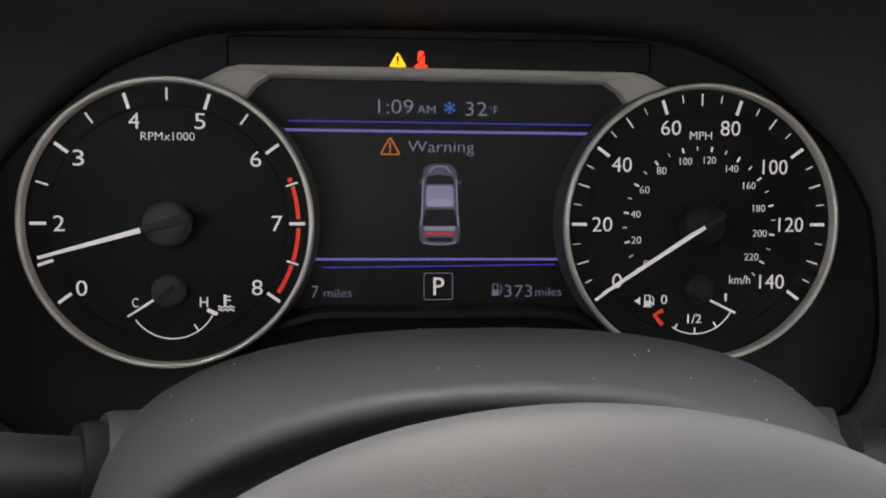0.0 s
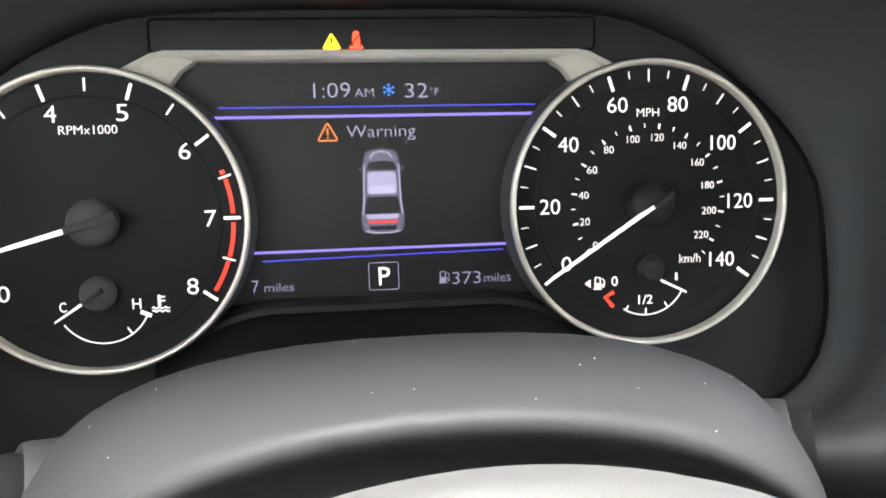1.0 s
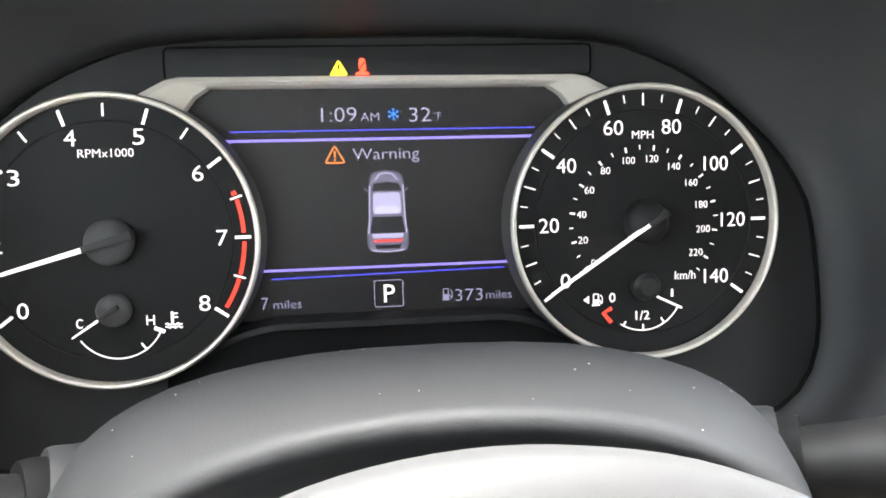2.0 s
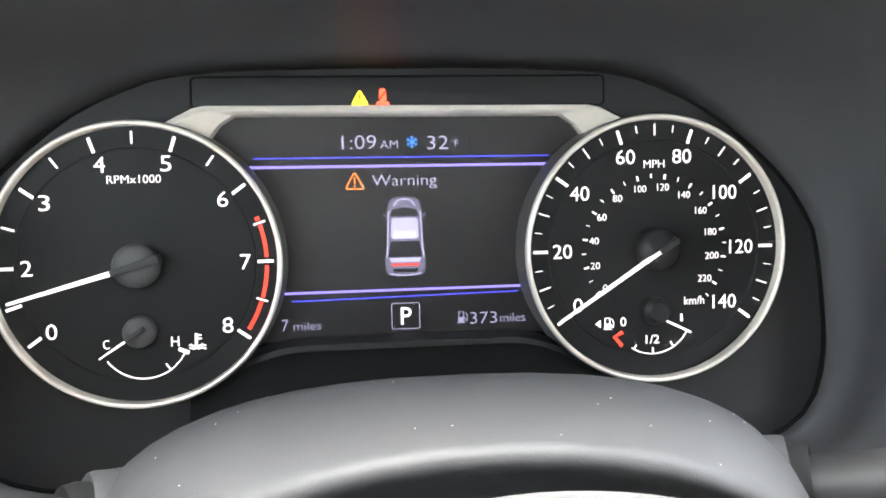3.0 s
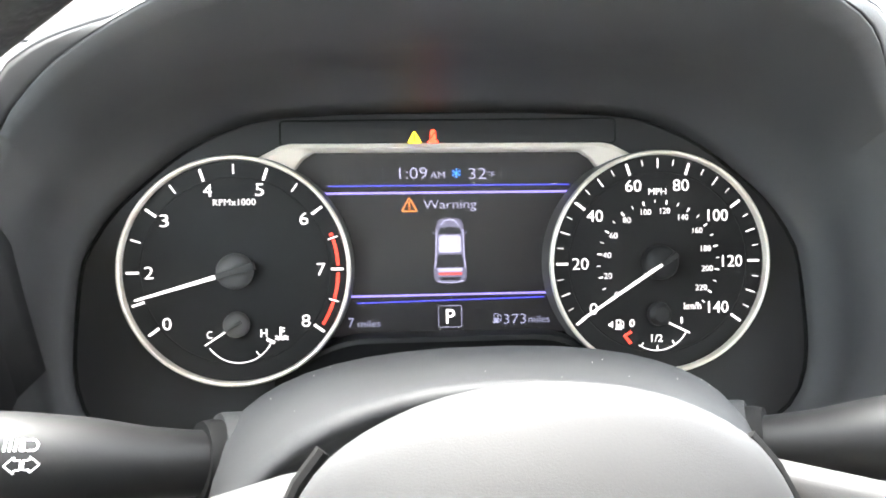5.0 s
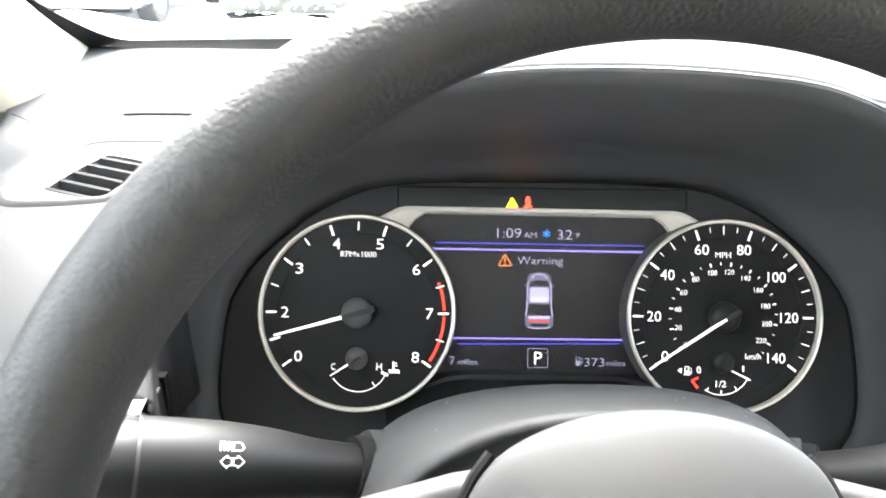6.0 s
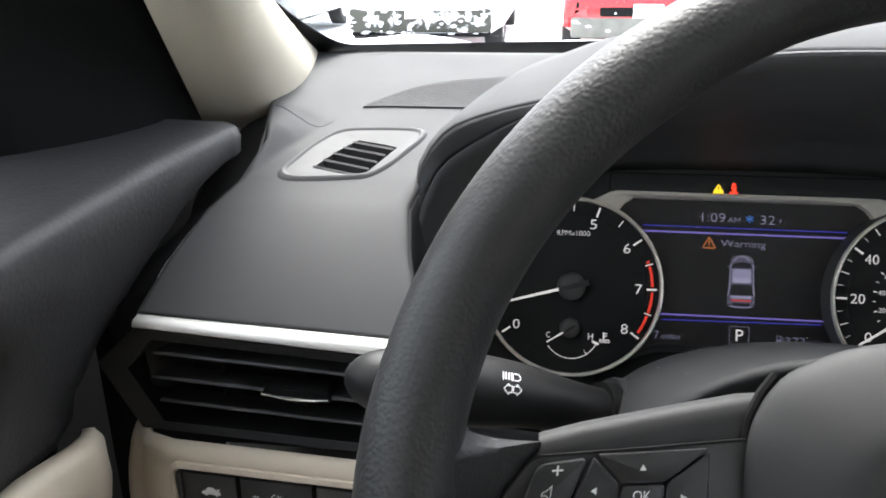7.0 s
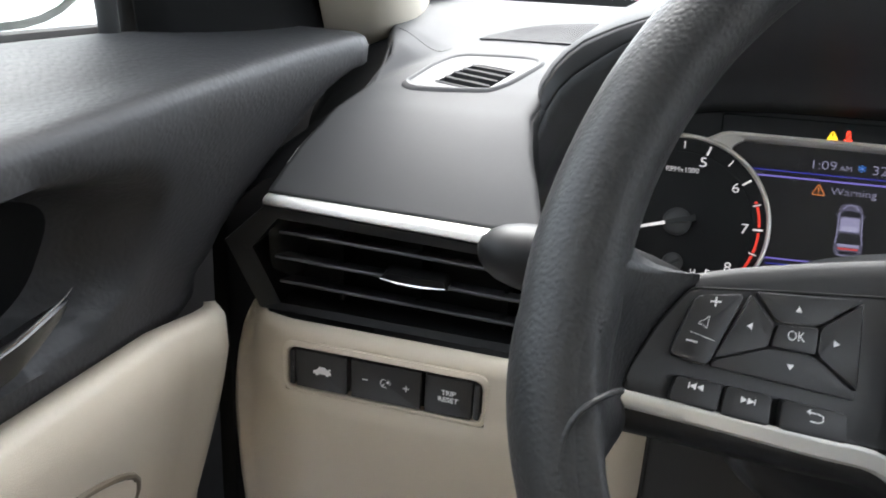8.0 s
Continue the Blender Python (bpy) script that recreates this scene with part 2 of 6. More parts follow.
def rounded(x0, y0, x1, y1, r, segs=4):
    out = []
    for cx, cy, a0 in ((x1 - r, y1 - r, 0), (x0 + r, y1 - r, 90), (x0 + r, y0 + r, 180), (x1 - r, y0 + r, 270)):
        out += [(cx + r * math.cos(radians(a0 + 90 * k / segs)), cy + r * math.sin(radians(a0 + 90 * k / segs))) for k in range(segs + 1)]
    return out


def soft_poly(pts, r, segs=3):
    """A polygon with rounded corners."""
    out, n = [], len(pts)
    for i in range(n):
        p, a, b = Vector(pts[i]), Vector(pts[i - 1]), Vector(pts[(i + 1) % n])
        da, db = (a - p), (b - p)
        k = min(r, da.length * 0.45, db.length * 0.45)
        s, e = p + da.normalized() * k, p + db.normalized() * k
        for j in range(segs + 1):
            t = j / segs
            out.append(tuple((1 - t) ** 2 * s + 2 * t * (1 - t) * p + t * t * e))
    return out


def disc(cx, cy, r, segs=24):
    return [(cx + r * math.cos(2 * math.pi * k / segs), cy + r * math.sin(2 * math.pi * k / segs)) for k in range(segs)]


def band(cx, cy, r0, r1, a0, a1, segs=24):
    f = lambda r, k: (cx + r * math.cos(radians(a0 + (a1 - a0) * k / segs)), cy + r * math.sin(radians(a0 + (a1 - a0) * k / segs)))
    return [f(r1, k) for k in range(segs + 1)] + [f(r0, k) for k in range(segs, -1, -1)]


def stroke(pts, width):
    """The outline of a line of given width through 2D points."""
    p = [Vector(q) for q in pts]
    left, right = [], []
    for i in range(len(p)):
        d = (p[min(i + 1, len(p) - 1)] - p[max(i - 1, 0)]).normalized()
        nrm = Vector((-d.y, d.x)) * width / 2
        left.append(tuple(p[i] + nrm))
        right.append(tuple(p[i] - nrm))
    return left + right[::-1]


def flat(name, outlines, w, mat, parent, thick=0.00012, label="", put=None):
    """Thin printed or lit marks: raised slabs over 2D outlines."""
    bm = bmesh.new()
    for o in outlines:
        prism(o, w, w + thick, bm=bm, put=put)
    return part(name, bm, mat, parent, label, smooth=False)


LETTERS = {}


def writing(name, body, box4, w, mat, parent, thick=0.00012, bold=0.0, label="", put=None):
    """A word set in the built-in font, fitted into (u0, v0, u1, v1)."""
    key = (body, bold)
    if key not in LETTERS:
        cu = bpy.data.curves.new("tmp", "FONT")
        cu.body, cu.size, cu.offset, cu.resolution_u = body, 1.0, bold, 3
        ob = new("tmp", cu)
        deps = bpy.context.evaluated_depsgraph_get()
        me = bpy.data.meshes.new_from_object(ob.evaluated_get(deps))
        vs = np.array([v.co[:2] for v in me.vertices])
        fs = [tuple(p.vertices) for p in me.polygons]
        bpy.data.objects.remove(ob)
        bpy.data.curves.remove(cu)
        bpy.data.meshes.remove(me)
        LETTERS[key] = (vs, fs)
    vs, fs = LETTERS[key]
    lo, hi = vs.min(0), vs.max(0)
    u0, v0, u1, v1 = box4
    q = (vs - lo) / (hi - lo) * np.array([u1 - u0, v1 - v0]) + np.array([u0, v0])
    place = put or (lambda u, v, h: (u, v, h))
    me = bpy.data.meshes.new(name)
    me.from_pydata([tuple(place(a, b, w + thick)) for a, b in q], [], fs)
    me.materials.append(mat)
    ob = new(name, me)
    ob.parent = parent
    s = ob.modifiers.new("thickness", "SOLIDIFY")
    s.thickness, s.offset = thick, -1.0
    return tagged(ob, label)


def centred(u, v, wid, high):
    return (u - wid / 2, v - high / 2, u + wid / 2, v + high / 2)


def aspect(body, high):
    """About the width of a word of that cap height."""
    return high * sum(0.38 if c in "1.:/ " else 0.69 for c in body)


def frame_of(origin, tilt):
    """A plane that faces the driver: local u right, v up, w towards the driver, leaning back by tilt degrees."""
    return Matrix.Translation(origin) @ pose(0, 0, 0, 90 - tilt, 0, 0)


CLUSTER = frame_of((0, 0.318, 0.925), 23)
WHEEL = frame_of((0.002, 0.018, 0.9745), 26)

# ---- instrument cluster ----
cluster = thing("instrument_cluster", "black instrument cluster with two lit dials round a screen", "instrument cluster", CLUSTER)
HALF_BASE = [(0, 0.0845), (0.05, 0.0842), (0.097, 0.0815), (0.120, 0.075), (0.1425, 0.064), (0.163, 0.048), (0.179, 0.033), (0.190, 0.018), (0.1965, 0.005),
             (0.2005, -0.02), (0.2025, -0.055), (0.196, -0.078), (0.18, -0.092), (0.15, -0.1), (0.08, -0.103), (0.0, -0.104)]
BASE = [(-u, v) for u, v in HALF_BASE[:0:-1]] + HALF_BASE
DX, RR = 0.115, 0.061


def arc_pts(cx, r, a0, a1, n=40):
    return [(cx + r * math.cos(radians(a0 + (a1 - a0) * k / n)), r * math.sin(radians(a0 + (a1 - a0) * k / n))) for k in range(n + 1)]


def plate(name, outer, holes, w0, w1, mat, parent, bevel=0.0, label=""):
    """A flat plate with holes through it."""
    cu = bpy.data.curves.new("tmp", "CURVE")
    cu.dimensions, cu.fill_mode, cu.extrude, cu.bevel_depth, cu.bevel_resolution = "2D", "BOTH", (w1 - w0) / 2 - bevel, bevel, 1
    for ring in [outer, *holes]:
        sp = cu.splines.new("POLY")
        sp.points.add(len(ring) - 1)
        for q, (u, v) in zip(sp.points, ring):
            q.co = (u, v, 0, 1)
        sp.use_cyclic_u = True
    tmp = new("tmp", cu)
    me = bpy.data.meshes.new_from_object(tmp.evaluated_get(bpy.context.evaluated_depsgraph_get()))
    bpy.data.objects.remove(tmp)
    bpy.data.curves.remove(cu)
    me.name = name
    me.materials.clear()
    for v in me.vertices:
        v.co.z += (w0 + w1) / 2
    ob = new(name, finish(me, mat))
    ob.parent = parent
    return tagged(ob, label)


opening = arc_pts(-DX, 0.0612, 74, 300) + arc_pts(DX, 0.0612, 240, 466) + [(0.0885, 0.0655), (-0.0885, 0.0665)]
base_line = [tuple(p) for p in smooth_line(BASE, 90)]
plate("bezel", base_line, [opening], -0.016, -0.0075, BEZEL, cluster, 0.0008)
part("back_plate", prism([(u * 0.99, v * 0.99) for u, v in base_line], -0.026, -0.0215), DARK, cluster)

# lit dials
def dial(name, cx, label):
    d = part(name, lathe([(0.0, -0.0018), (0.0494, -0.0018), (0.0497, -0.0021), (0.0500, -0.0021), (0.0503, -0.0018), (0.0594, -0.0018), (0.0594, -0.019), (0.0, -0.019)], 96), DIAL, cluster, label, m=pose(cx, 0, 0))
    part("ring", lathe([(0.0590, -0.0016)] + [(0.06025 - 0.00115 * math.cos(radians(a)), 0.0020 + 0.0014 * math.sin(radians(a))) for a in range(0, 181, 15)] + [(0.0614, 0.0)], 160), RINGM, d, "champagne metal dial ring", angle=70)
    part("ring_wall", lathe([(0.0613, 0.0001), (0.0622, -0.006), (0.0626, -0.019), (0.0596, -0.019)], 128), SKIRT, d, "dull grey wall of the dial ring")
    return d


FACE = -0.0018


def tick(parent, ang, r0, r1, wid, mat=WHITE):
    c, s = math.cos(radians(ang)), math.sin(radians(ang))
    o = [(r0 * c - y * s, r0 * s + y * c) for y in (-wid / 2, wid / 2)] + [(r1 * c - y * s, r1 * s + y * c) for y in (wid / 2, -wid / 2)]
    flat("tick", [o], FACE, mat, parent, 0.0003)


def numeral(parent, body, ang, r, high, off=(0, 0), bold=-0.006):
    wid = aspect(body, high)
    u, v = r * math.cos(radians(ang)) + off[0], r * math.sin(radians(ang)) * 1.03 + off[1]
    writing("numeral", body, centred(u, v, wid, high), FACE, WHITE, parent, 0.0003, bold)


def needle(parent, ang, hub_r, hub_h, tip, start, wid, tail, name="needle", at=(0, 0), hub=None):
    """A lit pointer on a domed hub with a grey tail."""
    prof = [(0.0, hub_h)] + [(hub_r * math.sin(radians(a)), FACE + (hub_h - FACE) * (0.45 + 0.55 * math.cos(radians(a)))) for a in (20, 40, 60, 80, 90)] + [(hub_r * 1.02, FACE)]
    part(name + "_hub", lathe(prof, 48, centre=at), hub or HUBM, parent, "domed pointer hub")
    m = Matrix.Translation((*at, 0)) @ pose(0, 0, 0, 0, 0, ang)
    bm = prism([(start, -wid / 2), (tip, -wid * 0.28), (tip, wid * 0.28), (start, wid / 2)], hub_h - 0.0022, hub_h + 0.0002, 0.0002)
    part(name, bm, WHITE, parent, "white lit pointer", m=m)
    part(name + "_tail", prism([(-tail, -wid * 0.95), (start, -wid * 0.66), (start, wid * 0.66), (-tail, wid * 0.95)], hub_h - 0.0050, hub_h + 0.0012, 0.0004), TAILM, parent, "dark counterweight bar", m=m)


def small_scale(parent, cx, cy, r, marks, a0, a1):
    flat("small_scale", [band(cx, cy, r - 0.00026, r + 0.00026, a0, a1)], FACE, WHITE, parent, 0.0003)
    for a, r0, r1, wd in marks:
        c, s = math.cos(radians(a)), math.sin(radians(a))
        flat("tick", [stroke([(cx + r0 * c, cy + r0 * s), (cx + r1 * c, cy + r1 * s)], wd)], FACE, WHITE, parent, 0.0003)


tach = dial("tachometer", -DX, "round black tachometer with white numerals and red zone")
tach_angle = lambda k: 216 - 18 * k if k <= 2 else 180 - 36 * (k - 2)
for k in range(0, 9):
    tick(tach, tach_angle(k), 0.0505, 0.0572, 0.0013)
    if k != 1:
        numeral(tach, str(k), tach_angle(k), 0.0453 if k not in (4, 5) else 0.0440, 0.0066)
for k in (2.5, 3.5, 4.5, 5.5, 6.5, 7.5):
    tick(tach, tach_angle(k), 0.0518, 0.0570, 0.0008)
flat("red_zone", [band(0, 0, 0.0532, 0.0552, 21, 19.2, 2), band(0, 0, 0.0535, 0.0552, 17, 2, 10), band(0, 0, 0.0535, 0.0552, -2, -17, 10), band(0, 0, 0.0535, 0.0552, -19, -33, 10)], FACE, RED, tach, 0.0003, "red high-revs arc")
writing("scale_name", "RPMx1000", centred(0.0002, 0.0367, 0.0222, 0.0034), FACE, WHITE, tach, 0.0003, -0.012)
needle(tach, 195.4, 0.0095, 0.0085, 0.052, 0.009, 0.0022, 0.0115)
small_scale(tach, 0.001, -0.0305, 0.0188, [(336, 0.0158, 0.0205, 0.0016), (305, 0.0155, 0.0188, 0.0006)], 214, 336)
needle(tach, 213, 0.0068, 0.0060, 0.0185, 0.0055, 0.0011, 0.004, "temperature_needle", (0.0, -0.0285))
writing("scale_name", "C", centred(-0.0146, -0.0338, 0.0026, 0.0040), FACE, WHITE, tach, 0.0003, 0.0)
writing("scale_name", "H", centred(0.0141, -0.0336, 0.0034, 0.0042), FACE, WHITE, tach, 0.0003, 0.0)
wave = lambda v: stroke([(0.0200 + 0.0070 * k / 12, v + 0.0004 * math.sin(k * 1.57)) for k in range(13)], 0.0006)
flat("coolant_symbol", [stroke([(0.0230, -0.0350), (0.0230, -0.0304)], 0.0011), stroke([(0.0234, -0.0312), (0.0253, -0.0312)], 0.0006), stroke([(0.0234, -0.0328), (0.0253, -0.0328)], 0.0006), wave(-0.0357), wave(-0.0370)], FACE, WHITE, tach, 0.0003)

speedo = dial("speedometer", DX, "round black speedometer with white numerals")
for k in range(0, 141, 5):
    a = 216 - 1.8 * k
    if k % 20 == 0:
        tick(speedo, a, 0.0505, 0.0570, 0.0013)
        numeral(speedo, str(k), a, 0.0432 if k < 100 else 0.0421, 0.0064, (-0.0016, 0.0012) if k == 0 else (-0.0004, 0.0))
    elif k % 10 == 0:
        tick(speedo, a, 0.0520, 0.0572, 0.0006)
    else:
        tick(speedo, a, 0.0537, 0.0570, 0.00042)
for k in range(0, 231, 10):
    a = 216 - 1.1187 * k
    if k % 20 == 0 and k <= 220:
        tick(speedo, a, 0.0322, 0.0345, 0.0008)
        numeral(speedo, str(k), a, 0.0285 if k < 100 else 0.0278, 0.0031, (-0.0006 if k < 100 else 0, 0), -0.014)
    else:
        tick(speedo, a, 0.0326, 0.0345, 0.00045)
writing("scale_name", "MPH", centred(-0.0003, 0.0390, 0.0098, 0.0034), FACE, WHITE, speedo, 0.0003, -0.012)
writing("scale_name", "km/h", centred(0.0190, -0.0245, 0.0096, 0.0038), FACE, WHITE, speedo, 0.0003, -0.01)
needle(speedo, 213.2, 0.0095, 0.0085, 0.054, 0.0015, 0.0016, 0.0085, hub=DARKHUB)
small_scale(speedo, -0.001, -0.0305, 0.0183, [(334, 0.0075, 0.0205, 0.0010), (303, 0.0155, 0.0183, 0.0007), (270, 0.0155, 0.0183, 0.0007), (240, 0.0160, 0.0183, 0.0007)], 236, 334)
part("fuel_needle_hub", lathe([(0, 0.004), (0.004, 0.0035), (0.0062, 0.0015), (0.0068, FACE)], 40, centre=(0.0, -0.0285)), DARKHUB, speedo)
flat("low_fuel_mark", [stroke([(-0.0155, -0.0381), (-0.0194, -0.0402), (-0.0158, -0.0446)], 0.0018)], FACE, RED, speedo, 0.0003, "red low-fuel mark")
writing("numeral", "1/2", centred(-0.0012, -0.0420, 0.0064, 0.0040), FACE, WHITE, speedo, 0.0003, 0.0)
writing("numeral", "0", centred(-0.0152, -0.0333, 0.0028, 0.0042), FACE, WHITE, speedo, 0.0003, 0.0)
writing("numeral", "1", centred(0.0128, -0.0324, 0.0010, 0.0034), FACE, WHITE, speedo, 0.0003, 0.008)


def pump(parent, u, v, s, w, mat, th=0.0003):
    """The fuel-pump pictogram."""
    o = [rounded(u - 0.5 * s, v - 0.6 * s, u + 0.22 * s, v - 0.02 * s, 0.05 * s), stroke([(u - 0.42 * s, v), (u - 0.42 * s, v + 0.6 * s), (u + 0.14 * s, v + 0.6 * s), (u + 0.14 * s, v)], 0.14 * s),
         [(u - 0.6 * s, v - 0.72 * s), (u + 0.32 * s, v - 0.72 * s), (u + 0.32 * s, v - 0.6 * s), (u - 0.6 * s, v - 0.6 * s)],
         stroke([(u + 0.24 * s, v - 0.1 * s), (u + 0.38 * s, v - 0.2 * s), (u + 0.42 * s, v - 0.5 * s), (u + 0.55 * s, v - 0.5 * s), (u + 0.58 * s, v + 0.2 * s), (u + 0.36 * s, v + 0.5 * s)], 0.1 * s)]
    flat("fuel_symbol", o, w, mat, parent, th)


pump(speedo, -0.0222, -0.0338, 0.0040, FACE, WHITE)
flat("fuel_symbol", [[(-0.0286, -0.0339), (-0.0260, -0.0321), (-0.0260, -0.0357)]], FACE, WHITE, speedo, 0.0003)

# screen between the dials
S = -0.0158
screen = part("screen", prism(rounded(-0.088, -0.0385, 0.088, 0.0635, 0.004), -0.0205, S), SCREEN, cluster, "dark backlit colour screen")


def lit(name, outlines, mat, w=S, label=""):
    return flat(name, outlines, w, mat, screen, 0.00006, label)


def word(body, box4, mat, bold=-0.008):
    return writing("screen_text", body, box4, S, mat, screen, 0.00006, bold)


lit("divider", [[(-0.0665, 0.0447), (0.0690, 0.0440), (0.0690, 0.0447), (-0.0665, 0.0454)]], BLUE)
lit("divider", [[(-0.0715, 0.0404), (0.0725, 0.0398), (0.0725, 0.0411), (-0.0715, 0.0417)]], LAV)
lit("divider", [[(-0.0570, -0.0170), (0.0578, -0.0170), (0.0578, -0.0158), (-0.0570, -0.0158)]], LAV)
lit("divider", [[(-0.0515, -0.0205), (0.0535, -0.0192), (0.0535, -0.0185), (-0.0515, -0.0198)]], BLUE)
word("1:09", (-0.0268, 0.0486, -0.0112, 0.0549), TEXTL)
word("AM", (-0.0095, 0.0487, -0.0013, 0.0524), TEXTL)
flake = [stroke([(0.0051 + 0.0027 * math.cos(radians(a)), 0.0515 + 0.0027 * math.sin(radians(a))), (0.0051 - 0.0027 * math.cos(radians(a)), 0.0515 - 0.0027 * math.sin(radians(a)))], 0.0005) for a in (30, 90, 150)]
for a in range(30, 390, 60):
    c = Vector((0.0051 + 0.0018 * math.cos(radians(a)), 0.0515 + 0.0018 * math.sin(radians(a))))
    flake += [stroke([tuple(c), tuple(c + 0.0009 * Vector((math.cos(radians(a + q)), math.sin(radians(a + q)))))], 0.0003) for q in (50, -50)]
lit("snowflake_symbol", flake, SNOWB)
word("32", (0.0121, 0.0480, 0.0219, 0.0542), TEXTL)
word("°F", (0.0228, 0.0489, 0.0266, 0.0522), TEXTL)
for u in (-0.0359, 0.0303):
    lit("divider", [[(u - 0.00012, 0.0478), (u + 0.00012, 0.0478), (u + 0.00012, 0.0552), (u - 0.00012, 0.0552)]], FAINT)
tri_o = soft_poly([(-0.0258, 0.0306), (-0.0172, 0.0306), (-0.0215, 0.0382)], 0.0008)
tri_line = tri_o + [tri_o[0]]
lit("warning_symbol", [stroke([tri_line[i], tri_line[i + 1]], 0.0007) for i in range(len(tri_o))] + [stroke([(-0.0215, 0.0359), (-0.0215, 0.0329)], 0.0008), disc(-0.0215, 0.0318, 0.0005, 10)], ORANGE, label="orange warning triangle")
word("Warning", (-0.0136, 0.0301, 0.0161, 0.0367), TEXTL)
word("7", (-0.0565, -0.0336, -0.0535, -0.0283), TEXTD)
word("miles", (-0.0512, -0.0335, -0.0388, -0.0296), TEXTD)
pump(screen, 0.0268, -0.0302, 0.0040, S, TEXTD, 0.00006)
word("373", (0.0305, -0.0337, 0.0432, -0.0282), TEXTD)
word("miles", (0.0447, -0.0333, 0.0567, -0.0294), TEXTD)
fr_o, fr_i = rounded(-0.0062, -0.0347, 0.0067, -0.0227, 0.0008), None
lit("gear_frame", [stroke([fr_o[i], fr_o[(i + 1) % len(fr_o)]], 0.0003) for i in range(len(fr_o))], TEXTL)
word("P", (-0.0020, -0.0327, 0.0030, -0.0247), WHITE, 0.004)
# the drawn car, seen from above and behind
cu0 = 0.0008
body_o = smooth_line([(-0.0078, 0.0215), (-0.0062, 0.0256), (0, 0.0268), (0.0062, 0.0256), (0.0078, 0.0215), (0.0083, 0.0135), (0.0086, 0.004), (0.0094, -0.002), (0.0089, -0.0082), (0.006, -0.0098), (0, -0.01), (-0.006, -0.0098), (-0.0089, -0.0082), (-0.0094, -0.002), (-0.0086, 0.004), (-0.0083, 0.0135)], 48, True)
shift = lambda pts: [(u + cu0, v) for u, v in pts]
lit("drawn_car", [shift([tuple(p) for p in body_o])], CARD)
lit("drawn_car", [shift([(u * 0.9, 0.0085 + (v - 0.0085) * 0.95) for u, v in body_o])], CARA, S + 0.00006)
lit("drawn_car", [shift([(-0.0066, 0.0176), (0.0066, 0.0176), (0.0054, 0.0208), (0, 0.0216), (-0.0054, 0.0208)])], CARC, S + 0.00012)
lit("drawn_car", [shift(soft_poly([(-0.0060, 0.0168), (0.0060, 0.0168), (0.0064, 0.0072), (-0.0064, 0.0072)], 0.0015))], CARB, S + 0.00012)
lit("drawn_car", [shift([(-0.0066, 0.0060), (0.0066, 0.0060), (0.0078, -0.0012), (-0.0078, -0.0012)])], CARC, S + 0.00012)
lit("drawn_car", [shift([(-0.0072, -0.0016), (0.0072, -0.0016), (0.0066, -0.0036), (-0.0066, -0.0036)])], CARB, S + 0.00012)
lit("drawn_car", [shift([(-0.0066, -0.0042), (0.0066, -0.0042), (0.0062, -0.0054), (-0.0062, -0.0054)])], CARR, S + 0.00018, "red boot alert bar")
lit("drawn_car", [shift([(-0.0060, -0.0066), (0.0060, -0.0066), (0.0052, -0.0084), (-0.0052, -0.0084)])], CARC, S + 0.00012)
lit("drawn_car", [shift([(s * 0.0083, 0.0182), (s * 0.0098, 0.0194), (s * 0.0098, 0.0180), (s * 0.0083, 0.0172)]) for s in (-1, 1)], CARA, S + 0.00006)

lit("drawn_car", [shift(soft_poly([(-0.0050, 0.0108), (0.0050, 0.0108), (0.0058, 0.0076), (-0.0058, 0.0076)], 0.0010))], CARH, S + 0.00018)
lit("drawn_car", [shift(stroke([(-0.0050, 0.0224), (-0.0030, 0.0250), (0, 0.0256), (0.0030, 0.0250), (0.0050, 0.0224)], 0.0006))], CARB, S + 0.00012)
lit("drawn_car", [shift(stroke([(s * 0.0074, 0.0200), (s * 0.0077, 0.0120), (s * 0.0080, 0.0040), (s * 0.0086, -0.0015)], 0.0005)) for s in (-1, 1)], CARB, S + 0.00012)
lit("drawn_car", [shift(stroke([(-0.0074, -0.0088), (-0.0040, -0.0095), (0, -0.0097), (0.0040, -0.0095), (0.0074, -0.0088)], 0.0005))], CARB, S + 0.00012)
# silver bracket over the screen
outer = [(-0.1120, 0.0545), (-0.1035, 0.0600), (-0.0905, 0.0666), (-0.0850, 0.0677), (0.0850, 0.0667), (0.0905, 0.0656), (0.1035, 0.0590), (0.1120, 0.0535)]
face = [(-0.1100, 0.0525), (-0.1020, 0.0578), (-0.0890, 0.0643), (-0.0835, 0.0654), (0.0835, 0.0644), (0.0890, 0.0633), (0.1020, 0.0568), (0.1100, 0.0515)]
inner = [(-0.0930, 0.0440), (-0.0870, 0.0510), (-0.0800, 0.0600), (-0.0740, 0.0638), (0.0740, 0.0628), (0.0800, 0.0590), (0.0870, 0.0500), (0.0930, 0.0430)]
rows = []
for line, w in ((outer, -0.0110), (outer, -0.0058), ([(u * 0.998, v - 0.0003) for u, v in outer], -0.0050), (face, -0.0042), ([(u * 0.998, v - 0.0003) for u, v in face], -0.0046), (inner, -0.0096), ([(u * 0.996, v - 0.0004) for u, v in inner], -0.0155)):
    rows.append([(u, v, w) for u, v in line])
part("silver_bracket", sheet(rows), BRACKET, cluster, "satin silver bracket framing the screen", angle=25)
